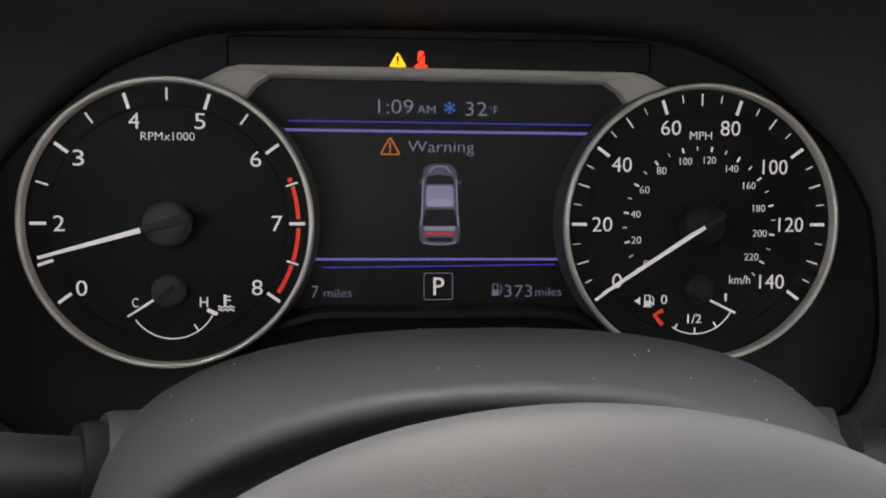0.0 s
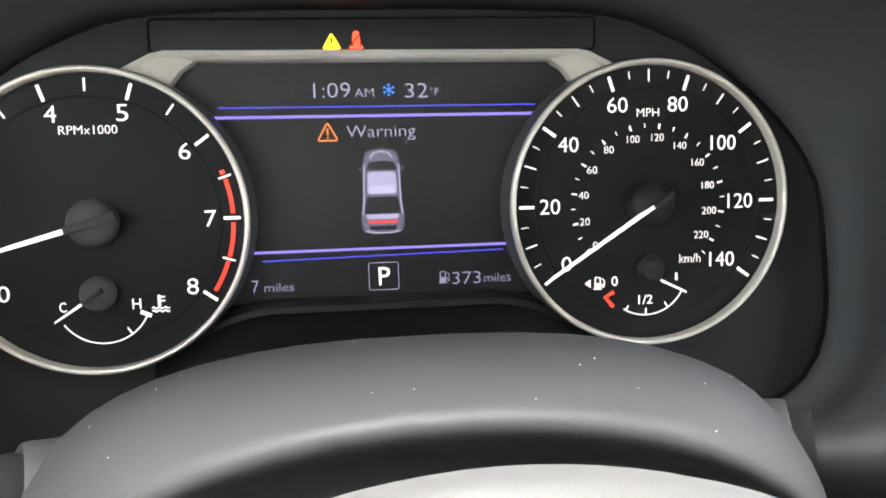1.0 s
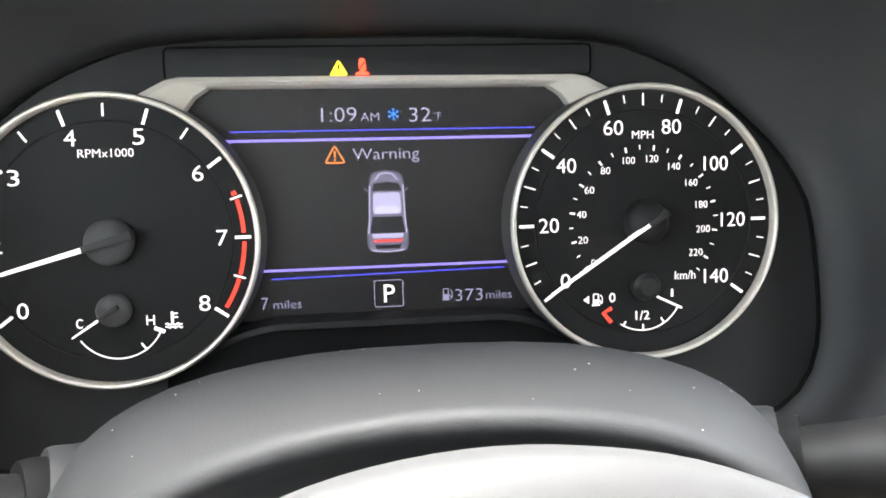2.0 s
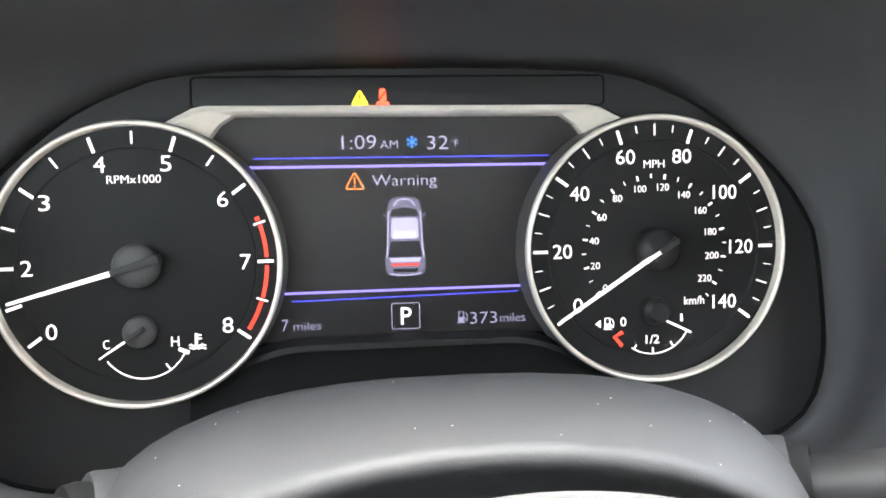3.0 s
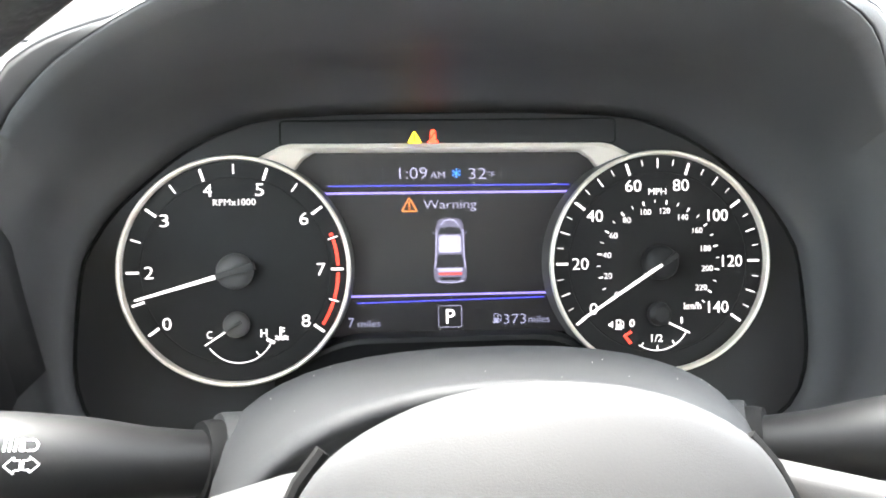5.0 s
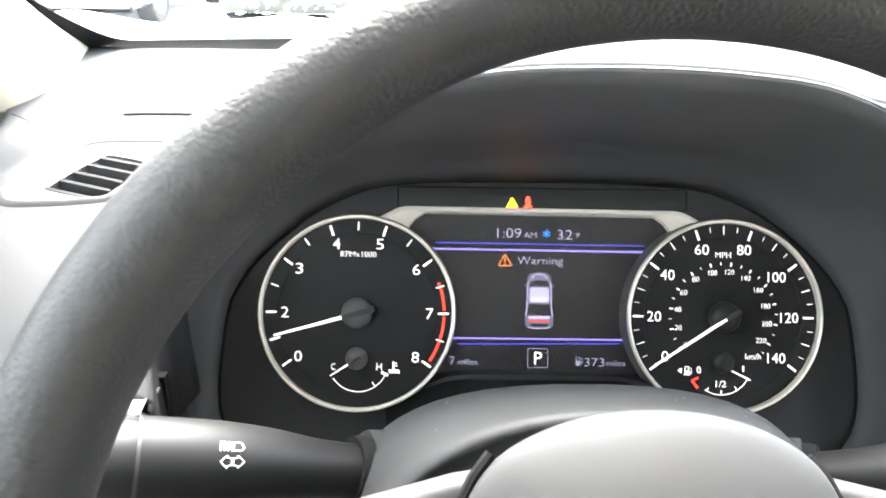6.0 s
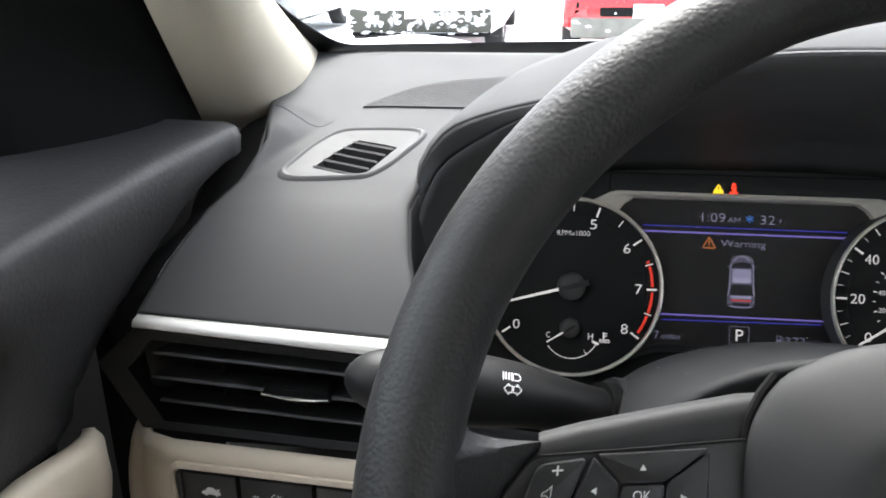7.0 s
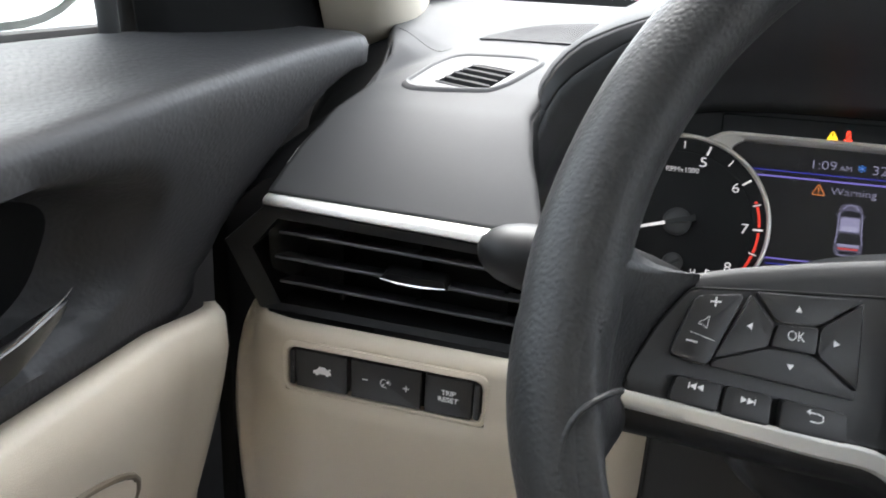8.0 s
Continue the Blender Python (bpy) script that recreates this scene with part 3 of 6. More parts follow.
# dark trim under the screen
rows = []
for v, w in ((-0.0366, -0.0155), (-0.0372, -0.0080), (-0.0386, -0.0050), (-0.0412, -0.0040), (-0.0416, -0.0080), (-0.060, 0.0), (-0.085, 0.020)):
    rows.append([(u, v - 0.0035 * (max(abs(u) - 0.045, 0) / 0.02) ** 2, w) for u in np.linspace(-0.086, 0.086, 41)])
part("lower_trim", sheet(rows[:5]), BEZEL, cluster, "black trim below the screen")
part("lower_recess", sheet([[(u * 1.12, v, w) for u, v, w in r] for r in rows[4:]]), DARK, cluster)
# strip of telltales
TW = -0.0075
tell = part("telltale_panel", prism(rounded(-0.0902, 0.0672, 0.0925, 0.0795, 0.002), -0.0105, TW + 0.0004, 0.0003), BEZEL, cluster, "smoked telltale strip")
o = rounded(-0.0908, 0.0668, 0.0931, 0.0801, 0.0022)
part("gasket", tube([(u, v, TW) for u, v in o], 0.0005, 6, True), DARK, cluster)
tw = TW + 0.0004
flat("caution_lamp", [soft_poly([(-0.0222, 0.0676), (-0.0142, 0.0676), (-0.0182, 0.0744)], 0.0012)], tw, AMBER, tell, 0.0001, "lit amber caution triangle")
flat("caution_lamp", [stroke([(-0.0182, 0.0724), (-0.0182, 0.0700)], 0.0008), disc(-0.0182, 0.0690, 0.0004, 8)], tw + 0.0001, DARK, tell, 0.0001)
flat("seat_belt_lamp", [soft_poly([(-0.0098, 0.0690), (-0.0064, 0.0690), (-0.0068, 0.0748), (-0.0094, 0.0748)], 0.0014), soft_poly([(-0.0112, 0.0676), (-0.0050, 0.0676), (-0.0056, 0.0690), (-0.0106, 0.0690)], 0.0006)], tw, REDLAMP, tell, 0.0001, "lit red seat belt lamp")
flat("seat_belt_lamp", [stroke([(-0.0068, 0.0735), (-0.0098, 0.0695)], 0.0005)], tw + 0.0001, DARK, tell, 0.0001)

# ---- dashboard ----
dash = thing("dashboard", "charcoal soft dashboard with beige lower panel and hooded dials", "dashboard", kind="structure")


def mirror(half):
    return [(-p[0], *p[1:]) for p in half[:0:-1]] + list(half)


HALF_LIP = [(0, 0.200, 1.0965), (0.03, 0.200, 1.0955), (0.06, 0.201, 1.0915), (0.10, 0.208, 1.082), (0.15, 0.238, 1.056), (0.183, 0.268, 1.032), (0.202, 0.283, 1.013), (0.213, 0.275, 0.988),
            (0.219, 0.262, 0.960), (0.221, 0.256, 0.925), (0.220, 0.252, 0.895), (0.214, 0.248, 0.865), (0.20, 0.245, 0.84), (0.16, 0.243, 0.826), (0.08, 0.242, 0.820), (0.0, 0.242, 0.819)]
NB = 90
base3 = [CLUSTER @ Vector((u, v, -0.0085)) for u, v in smooth_line(BASE, NB)]
RIGHT_LIP = [(0.03, 0.200, 1.0963), (0.06, 0.200, 1.0945), (0.10, 0.206, 1.0885), (0.15, 0.232, 1.068), (0.187, 0.266, 1.036), (0.206, 0.283, 1.013)]
lip3 = [Vector(p) for p in smooth_line([(-p[0], *p[1:]) for p in HALF_LIP[::-1]] + RIGHT_LIP + HALF_LIP[7:], NB)]
mid = Vector((0, 0.26, 0.96))
rows = []
for k in range(11):
    t = k / 10
    rows.append([b.lerp(l, t) + (b.lerp(l, t) - mid).normalized() * 0.010 * math.sin(math.pi * min(t * 1.6, 1.0)) * (1 - t) for b, l in zip(base3, lip3)])
part("hood_lining", sheet(rows), HOOD, dash, "dark lining inside the dial hood", solid=0.003)
# black sheets just off the lining put the shade under the hood ends into colour
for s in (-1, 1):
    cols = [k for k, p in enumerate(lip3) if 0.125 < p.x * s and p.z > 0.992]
    part("hood_end_shade", sheet([[r[k] + (mid - r[k]).normalized() * 0.0010 for k in cols] for r in rows[6:]]), BLACK, dash, "black sheet for the shade under the hood end", angle=60)
part("hood_groove", tube([CLUSTER @ Vector((u * 0.996, v * 0.996, -0.0068)) for u, v in smooth_line(BASE, NB)], 0.0010, 6), DARK, dash)


def pad_right(y):
    """Edge of the driver's side of the pad towards the dials."""
    return float(np.interp(y, [0.186, 0.203, 0.233, 0.262, 0.285, 0.31, 0.335, 0.40, 0.51], [-0.197, -0.203, -0.2125, -0.2165, -0.212, -0.204, -0.198, -0.195, -0.195]))


def pad_height(x, y):
    z = float(np.interp(y, [0.186, 0.192, 0.215, 0.25, 0.285, 0.32, 0.355, 0.42, 0.50, 0.56], [0.9535, 0.9585, 0.9755, 0.9940, 1.0065, 1.0155, 1.0225, 1.038, 1.056, 1.062]))
    xb = float(np.interp(y, [0.263, 0.293, 0.328, 0.368, 0.42, 0.5], [-0.339, -0.323, -0.307, -0.289, -0.281, -0.280]))
    wide = float(np.interp(y, [0.33, 0.38, 0.42], [0.022, 0.045, 0.058]))
    s = min(max((xb + 0.001 - x) / wide, 0), 1) * min(max((y - 0.268) / 0.025, 0), 1)
    s = s * (2 - s) if y < 0.33 else s * s * (3 - 2 * s) + (s * (2 - s) - s * s * (3 - 2 * s)) * max(1 - (y - 0.33) / 0.03, 0)
    if x < -0.19 and y < 0.30:
        z -= 0.003 * max(0, 1 - (pad_right(y) - x) / 0.006) ** 2
    return z + 0.014 * s * (1 - min(max((y - 0.36) / 0.14, 0), 1)) - 0.055 * max(min(x + 0.357, 0.15), 0) * max(1 - (y - 0.186) / 0.06, 0)


def lip_side(p):
    """0 over the middle of the hood, 1 at its ends."""
    return min(max(abs(p.x) - 0.125, 0) / 0.06, 1) * min(max((p.z - 0.975) / 0.02, 0), 1)


# hood edge: black colour carries the shade of this driver-facing strip
rows = []
for k in range(6):
    t = k / 5
    rows.append([p + Vector((math.copysign(0.004 * lip_side(p) * t, p.x), 0.0018 * t + 0.004 * t * t * lip_side(p), (0.0004 + 0.0128 * lip_side(p)) * t)) for p in lip3])
part("hood_edge", sheet(rows), BLACK, dash, "dial hood edge, coloured black for its shaded face", angle=50, solid=0.001)
edge3 = rows[-1]
for s in (-1, 1):
    rows = [[p + Vector((s * o, f, 0)) for o, f in ((-0.0010, 0.010), (-0.0004, 0.002), (0.0012, -0.0030), (0.0042, -0.0052), (0.0080, -0.0050), (0.0110, -0.0026), (0.0125, 0.0020), (0.0128, 0.0120), (0.0300, 0.0300))] for p in lip3 if p.x * s > 0.2 and 0.862 < p.z < 1.004]
    part("hood_side_rim", sheet(rows), HOOD, dash, "rounded grey rim beside the dials", angle=60)
rows = [edge3]
for off, fwd, up in ((0.0012, 0.0035, 0.0016), (0.0028, 0.013, 0.0042)):
    rows.append([p + Vector((off * math.copysign(min(abs(p.x) / 0.2, 1) ** 2, p.x), fwd, up * (1 - 0.75 * min(abs(p.x) / 0.2, 1) ** 2))) for p in edge3])
last = rows[-1]
for t in (0.25, 0.5, 0.75, 1.0):
    r = []
    for p in last:
        end = Vector((p.x * (1.04 - (0.20 if p.x < 0 else 0.0) * min(abs(p.x) / 0.2, 1) ** 2), max(p.y + 0.06, 0.40), 0))
        end.z = pad_height(end.x, end.y) - 0.006 if p.z > 0.99 else p.z
        if p.z <= 0.99:
            end = Vector((p.x * 1.03, p.y + 0.05, p.z))
        q = p.lerp(end, t)
        q.z += 0.036 * math.sin(math.pi * t) * (1 - 0.8 * min(abs(p.x) / 0.2, 1) ** 4) * (1 if p.z > 0.99 else 0)
        r.append(q)
    rows.append(r)
part("hood", sheet(rows), PAD, dash, "charcoal grained hood over the dials", angle=50, solid=0.0015)

# top pad, with the opening for the hood
xs = list(np.linspace(-0.362, -0.214, 50)) + list(np.linspace(-0.19, 0.19, 20)) + list(np.linspace(0.214, 0.36, 14)) + list(np.linspace(0.4, 1.08, 18))
ys = [0.186, 0.188, 0.192, 0.20, 0.215, 0.23, 0.25] + list(np.linspace(0.262, 0.366, 27)) + list(np.linspace(0.372, 0.51, 16))


def inside(x, y, poly):
    hit = False
    for (x0, y0), (x1, y1) in zip(poly, poly[1:] + poly[:1]):
        if (y0 > y) != (y1 > y) and x < (x1 - x0) * (y - y0) / (y1 - y0) + x0:
            hit = not hit
    return hit


OUT = [(-0.3055, 0.288), (-0.303, 0.297), (-0.292, 0.329), (-0.281, 0.348), (-0.265, 0.3535), (-0.228, 0.3545), (-0.2195, 0.349), (-0.220, 0.336), (-0.232, 0.306), (-0.243, 0.289), (-0.254, 0.2835), (-0.296, 0.280)][::-1]
outlet_line = [tuple(p) for p in smooth_line(OUT, 60, True)]
cxo, cyo = -0.262, 0.318
sc = lambda pts, k: [(cxo + (x - cxo) * k, cyo + (y - cyo) * k) for x, y in pts]
cut = sc(outlet_line, 0.94)
bm = bmesh.new()
grid = {}
for i, x in enumerate(xs):
    for j, y in enumerate(ys):
        xx = x
        if x < -0.2:
            t = (x + 0.362) / 0.148
            left = float(np.interp(y, [0.186, 0.25, 0.28, 0.315, 0.40, 0.51], [-0.358, -0.339, -0.3275, -0.3215, -0.343, -0.355]))
            xx = left + t * (pad_right(y) - left)
        grid[i, j] = bm.verts.new((xx, y, pad_height(xx, y)))
for i in range(len(xs) - 1):
    for j in range(len(ys) - 1):
        if abs(xs[i] + xs[i + 1]) / 2 < 0.2135 and ys[j] < 0.335:
            continue
        cx, cy = (grid[i, j].co.x + grid[i + 1, j].co.x) / 2, (ys[j] + ys[j + 1]) / 2
        q = (grid[i, j], grid[i + 1, j], grid[i + 1, j + 1], grid[i, j + 1])
        if all(inside(v.co.x, v.co.y, cut) for v in q):
            continue
        bm.faces.new(q)
bmesh.ops.delete(bm, geom=[v for v in bm.verts if not v.link_faces], context="VERTS")
part("top_pad", bm, PAD, dash, "smooth charcoal soft-touch top pad", angle=60, solid=0.002)
# side of the dash, facing the door
rows = []
for y in np.linspace(0.192, 0.50, 12):
    xl = float(np.interp(y, [0.186, 0.25, 0.28, 0.315, 0.40, 0.51], [-0.358, -0.339, -0.3275, -0.3215, -0.343, -0.355]))
    zt = pad_height(xl, y) - 0.001
    rows.append([(xl, y, zt), (xl - 0.002, y, zt - 0.004), (xl - 0.004, y, zt - 0.015), (xl - 0.004, y, min(zt - 0.02, 0.93)), (xl - 0.002, y, 0.895)])
part("dash_end", sheet(rows), RUBBER, dash, solid=0.002)
rows = []
for y in np.linspace(0.183, 0.285, 14):
    x = pad_right(max(y, 0.186))
    z = pad_height(x, y)
    rows.append([(x - 0.0004, y, z - 0.0004), (x + 0.0008, y, z - 0.0020), (x + 0.0012, y, z - 0.010), (x + 0.0020, y, 0.930), (x + 0.0060, y - 0.004, 0.890)])
part("side_wall", sheet(rows), SHROUD, dash, "black wall between vent and dials", angle=60, solid=0.0015)
# seal carried on as a near-black filler, for the shade down the door gap
rows = []
for y in np.linspace(0.205, 0.36, 16):
    xl = float(np.interp(y, [0.186, 0.25, 0.28, 0.315, 0.40, 0.51], [-0.358, -0.339, -0.3275, -0.3215, -0.343, -0.355]))
    zt = pad_height(xl, y)
    rows.append([(xl - 0.0015, y, zt - 0.004), (xl - 0.006, y, zt - 0.008), (xl - 0.016, y - 0.002, zt - 0.012), (xl - 0.040, y - 0.004, zt - 0.030), (xl - 0.060, y - 0.004, zt - 0.060)])
part("edge_bead", tube([(float(np.interp(y, [0.186, 0.25, 0.28], [-0.358, -0.339, -0.3275])) - 0.0016, y, pad_height(-0.35, y) - 0.0012) for y in np.linspace(0.206, 0.240, 12)], 0.00028, 6), SATIN, dash, "thin bright edge bead")
part("gap_seal_fill", sheet(rows), DARK, dash, "black seal and added filler that darkens the door gap", angle=60)
seam_pts = smooth_line([(-0.328, 0.358), (-0.314, 0.354), (-0.303, 0.353), (-0.295, 0.356), (-0.289, 0.366)], 24)
part("seam", tube([(x, y, pad_height(x, y) + 0.0009) for x, y in seam_pts], 0.0005, 6), BLACK, dash)

# slope of the face across the car
fall = lambda x: -0.052 * (x + 0.357)
# satin strip
rows = []
for x in np.linspace(-0.3575, -0.199, 14):
    f = fall(x)
    g = f - 0.003 * (x + 0.3585) / 0.166
    rows.append([(x, 0.1865, 0.9535 + f), (x, 0.1795, 0.9525 + f), (x, 0.1782, 0.9512 + f), (x, 0.1778, 0.9498 + g), (x, 0.1790, 0.9488 + g), (x, 0.1865, 0.9484 + g)])
part("silver_strip", sheet(rows), SATIN, dash, "satin silver trim strip", angle=40, solid=0.0006)

# side air vent


def face_put(x, z, d):
    """Onto the driver-facing side of the dash: d towards the driver."""
    return Vector((x, 0.180 - d, z + fall(x)))


vent_o = [(-0.3830, 0.9230), (-0.3575, 0.9478), (-0.201, 0.9450), (-0.198, 0.8840), (-0.3620, 0.8840)]
vent_i = [(-0.3665, 0.9205), (-0.3500, 0.9405), (-0.206, 0.9385), (-0.203, 0.8880), (-0.3490, 0.8880)]
VENTM = material("satin_black_vent", (0.055, 0.055, 0.057), 0.42, spec=0.45, vary=0.1)
rows = []
for line, d in ((vent_o, -0.03), (vent_o, -0.001), ([(x * 0.998, z) for x, z in vent_o], 0.0012), (vent_i, -0.0015), (vent_i, -0.0030), ([(x * 0.999, z) for x, z in vent_i], -0.045)):
    rows.append([face_put(x, z, d) for x, z in line])
vent = part("air_vent", sheet(rows, close_v=True), material("satin_black_bezel", (0.013, 0.013, 0.0135), 0.48, spec=0.22, grain=0.1), dash, "black side air vent", angle=20)
part("duct", prism([(-0.366, 0.887), (-0.204, 0.887), (-0.204, 0.942), (-0.366, 0.942)], -0.050, -0.044, put=face_put), DARK, vent)
for z, x0 in ((0.9325, -0.349), (0.9168, -0.352), (0.9020, -0.349)):
    rows = []
    for x in np.linspace(x0, -0.2040, 8):
        rows.append([face_put(x, z + a - 0.012 * (x + 0.35), d) for a, d in ((0.0004, -0.004), (0.0012, -0.0022), (0.0011, -0.0010), (0.0004, -0.0004), (-0.0006, -0.0008), (-0.0050, -0.022), (-0.0036, -0.022))])
    part("slat", sheet(rows, close_v=True), VENTM, vent, angle=30)
for x in (-0.316, -0.268, -0.216):
    part("vane", prism([(x - 0.0012, 0.890), (x + 0.0012, 0.890), (x + 0.0012, 0.938), (x - 0.0012, 0.938)], -0.044, -0.016, put=face_put), DARK, vent)
tab_o = soft_poly([(-0.288, 0.9150), (-0.247, 0.9150), (-0.250, 0.9205), (-0.284, 0.9205)], 0.002)
part("vent_tab", prism(tab_o, -0.012, 0.0032, 0.001, put=face_put), DARK, vent)
tab_line = [face_put(x, 0.9157 + 0.0016 * ((x + 0.2675) / 0.02) ** 2, 0.0040) for x in np.linspace(-0.2865, -0.2485, 14)]
part("tab_trim", tube(tab_line, [0.0003 + 0.0007 * math.sin(math.pi * min(max(k / 13, 0.04), 0.96)) for k in range(14)], 8), CHROME, vent, "slim chrome tab edge")

# beige lower panel
def beige_y(x, z):
    return float(np.interp(z, [0.62, 0.70, 0.75, 0.78, 0.80, 0.82, 0.835, 0.868, 0.8795, 0.8830], [0.213, 0.197, 0.182, 0.173, 0.1675, 0.1635, 0.1615, 0.163, 0.166, 0.172])) + 0.02 * min(max((-0.345 - x) / 0.02, 0), 1.2) ** 2
def beige_left(z):
    return float(np.interp(z, [0.62, 0.72, 0.80, 0.85, 0.870, 0.8830], [-0.400, -0.396, -0.388, -0.3810, -0.3765, -0.3705]))
bm = bmesh.new()
grid = {}
xl_abs = list(np.linspace(-0.3385, -0.2190, 10)) + [-0.20, -0.18, -0.16, -0.130]
zs = [0.62, 0.66, 0.70, 0.74, 0.78, 0.81, 0.83, 0.8428, 0.8503, 0.8578, 0.8653, 0.8728, 0.8760, 0.8790, 0.8812, 0.8830]
for j, z in enumerate(zs):
    left = beige_left(z)
    cols = [left + d for d in (0, 0.003, 0.008, 0.016)] + xl_abs
    for i, x in enumerate(cols):
        grid[i, j] = bm.verts.new((x, beige_y(x, z), z + (fall(x) if z > 0.8 else fall(x) * 0.6) - 0.85 * max(z - 0.8795, 0) * max(1 - i / 3, 0) ** 2))
for i in range(len(cols) - 1):
    for j in range(len(zs) - 1):
        if 4 <= i < 13 and 7 <= j < 11:
            continue
        bm.faces.new((grid[i, j], grid[i + 1, j], grid[i + 1, j + 1], grid[i, j + 1]))
part("lower_panel", bm, BEIGE, dash, "beige moulded lower panel", angle=50, solid=0.0025)
part("knee_panel", box((0.62, 0.01, 0.26), (0.182, 0.172, 0.735), 0.003), BLACK, dash, "black panel under the column")
part("panel_behind", box((1.42, 0.01, 0.28), (0.36, 0.255, 0.68)), DARK, dash)


def bank_put(x, z, d):
    return Vector((x, 0.1615 - d, z + 0.0038 + fall(x)))


lip_o = rounded(-0.3400, 0.8385, -0.2175, 0.8715, 0.007, 5)
lip_m = rounded(-0.3375, 0.8410, -0.2200, 0.8690, 0.006, 5)
lip_i = rounded(-0.3365, 0.8420, -0.2210, 0.8680, 0.0055, 5)
rows = [[bank_put(x, z, d) for x, z in line] for line, d in ((lip_o, -0.003), (lip_o, -0.0002), (lip_m, 0.0010), (lip_i, 0.0002), (lip_i, -0.012))]
bank = part("switch_bank", sheet(rows, close_v=True), BEIGE, dash, "beige rimmed bank of black switches", angle=40)
part("bank_back", prism(rounded(-0.337, 0.8415, -0.2205, 0.8685, 0.004), -0.013, -0.006, put=bank_put), DARK, bank)
BZ0, BZ1 = 0.8432, 0.8668
for x0, x1 in ((-0.3312, -0.3002), (-0.2978, -0.2565), (-0.2540, -0.2268)):
    part("switch", prism(rounded(x0, BZ0, x1, BZ1, 0.0008), -0.008, 0.0012, 0.0007, put=bank_put), BUTTON, bank, "satin black push switch")
for x0, x1 in ((-0.3352, -0.3320), (-0.2260, -0.2222)):
    part("end_cap", prism(soft_poly([(x0, BZ0 + 0.001), (x1, BZ0 + 0.0005), (x1, BZ1 - 0.0005), (x0, BZ1 - 0.001)], 0.001), -0.008, 0.0015, 0.0009, put=bank_put), BUTTON, bank)
bw = 0.0012
car_o = [(-0.3195, 0.8542), (-0.3195, 0.8556), (-0.3178, 0.8562), (-0.3168, 0.8578), (-0.3142, 0.8578), (-0.3130, 0.8566), (-0.3118, 0.8574), (-0.3113, 0.8571), (-0.3120, 0.8560), (-0.3112, 0.8556), (-0.3112, 0.8542)]
car_o = [(-0.3157 + (x + 0.3157) * 1.3, 0.8557 + (z - 0.8557) * 1.3) for x, z in car_o]
flat("symbol", [car_o, disc(-0.3184, 0.8537, 0.0010, 10), disc(-0.3122, 0.8537, 0.0010, 10)], bw, PRINT, bank, put=bank_put)
flat("symbol", [stroke([(-0.2910, 0.8560), (-0.2876, 0.8560)], 0.0006), stroke([(-0.2668, 0.8552), (-0.2632, 0.8552)], 0.0006), stroke([(-0.2650, 0.8534), (-0.2650, 0.8570)], 0.0006),
                [tuple(p) for p in band(-0.2775, 0.8560, 0.0024, 0.0029, 100, 290, 10)], disc(-0.2758, 0.8568, 0.0008, 10), stroke([(-0.2792, 0.8537), (-0.2775, 0.8560)], 0.0004)]
     + [stroke([(-0.2758 + 0.0012 * math.cos(a), 0.8568 + 0.0012 * math.sin(a)), (-0.2758 + 0.0020 * math.cos(a), 0.8568 + 0.0020 * math.sin(a))], 0.0003) for a in (0, 0.8, 1.6, 2.4, 5.5)], bw, PRINT, bank, put=bank_put)
writing("lettering", "TRIP", (-0.2445, 0.8560, -0.2362, 0.8592), bw, PRINT, bank, bold=0.02, put=bank_put)
writing("lettering", "RESET", (-0.2462, 0.8518, -0.2345, 0.8549), bw, PRINT, bank, bold=0.02, put=bank_put)

# defroster outlet on the top pad
def pad_put(x, y, h):
    return Vector((x, y, pad_height(x, y) + h + 0.001))
sm = outlet_line
HOLE = [(-0.2860, 0.299), (-0.2525, 0.2885), (-0.2350, 0.329), (-0.2650, 0.339)]
hole = [tuple(p) for p in smooth_line([p for a, b in zip(HOLE, HOLE[1:] + HOLE[:1]) for p in (tuple(np.array(a) * 0.9 + np.array(b) * 0.1), tuple(np.array(a) * 0.1 + np.array(b) * 0.9))], 60, True)]
k0 = min(range(60), key=lambda k: (hole[k][0] - sm[0][0]) ** 2 + (hole[k][1] - sm[0][1]) ** 2)
hole = hole[k0:] + hole[:k0]
rows = [[pad_put(x, y, h) for x, y in line] for line, h in ((sc(sm, 1.045), -0.0022), (sc(sm, 1.02), 0.0002), (sc(sm, 0.985), 0.0017), (sc(sm, 0.955), 0.0016), (sc(sm, 0.935), 0.0008), (sc(sm, 0.86), 0.0006), (hole, -0.0016), (hole, -0.016))]
outlet = part("defroster_outlet", sheet(rows, close_v=True), material("grey_outlet_plastic", (0.050, 0.050, 0.051), 0.6, spec=0.3, grain=0.10), dash, "grey framed side defroster outlet", angle=40)
part("outlet_rim", sheet([[pad_put(x, y, h) for x, y in sc(sm, k)] for k, h in ((1.0, -0.0005), (0.99, 0.0011), (0.975, 0.0019), (0.955, 0.0022), (0.935, 0.0019), (0.915, 0.0010), (0.905, -0.0005))], close_v=True), material("grey_outlet_rim", (0.062, 0.062, 0.063), 0.58, spec=0.35, grain=0.1), outlet)
part("outlet_floor", sheet([[pad_put(*(np.array(HOLE[0]) * (1 - t) + np.array(HOLE[3]) * t), -0.0150), pad_put(*(np.array(HOLE[1]) * (1 - t) + np.array(HOLE[2]) * t), -0.0150)] for t in np.linspace(0, 1, 8)]), DARK, outlet)
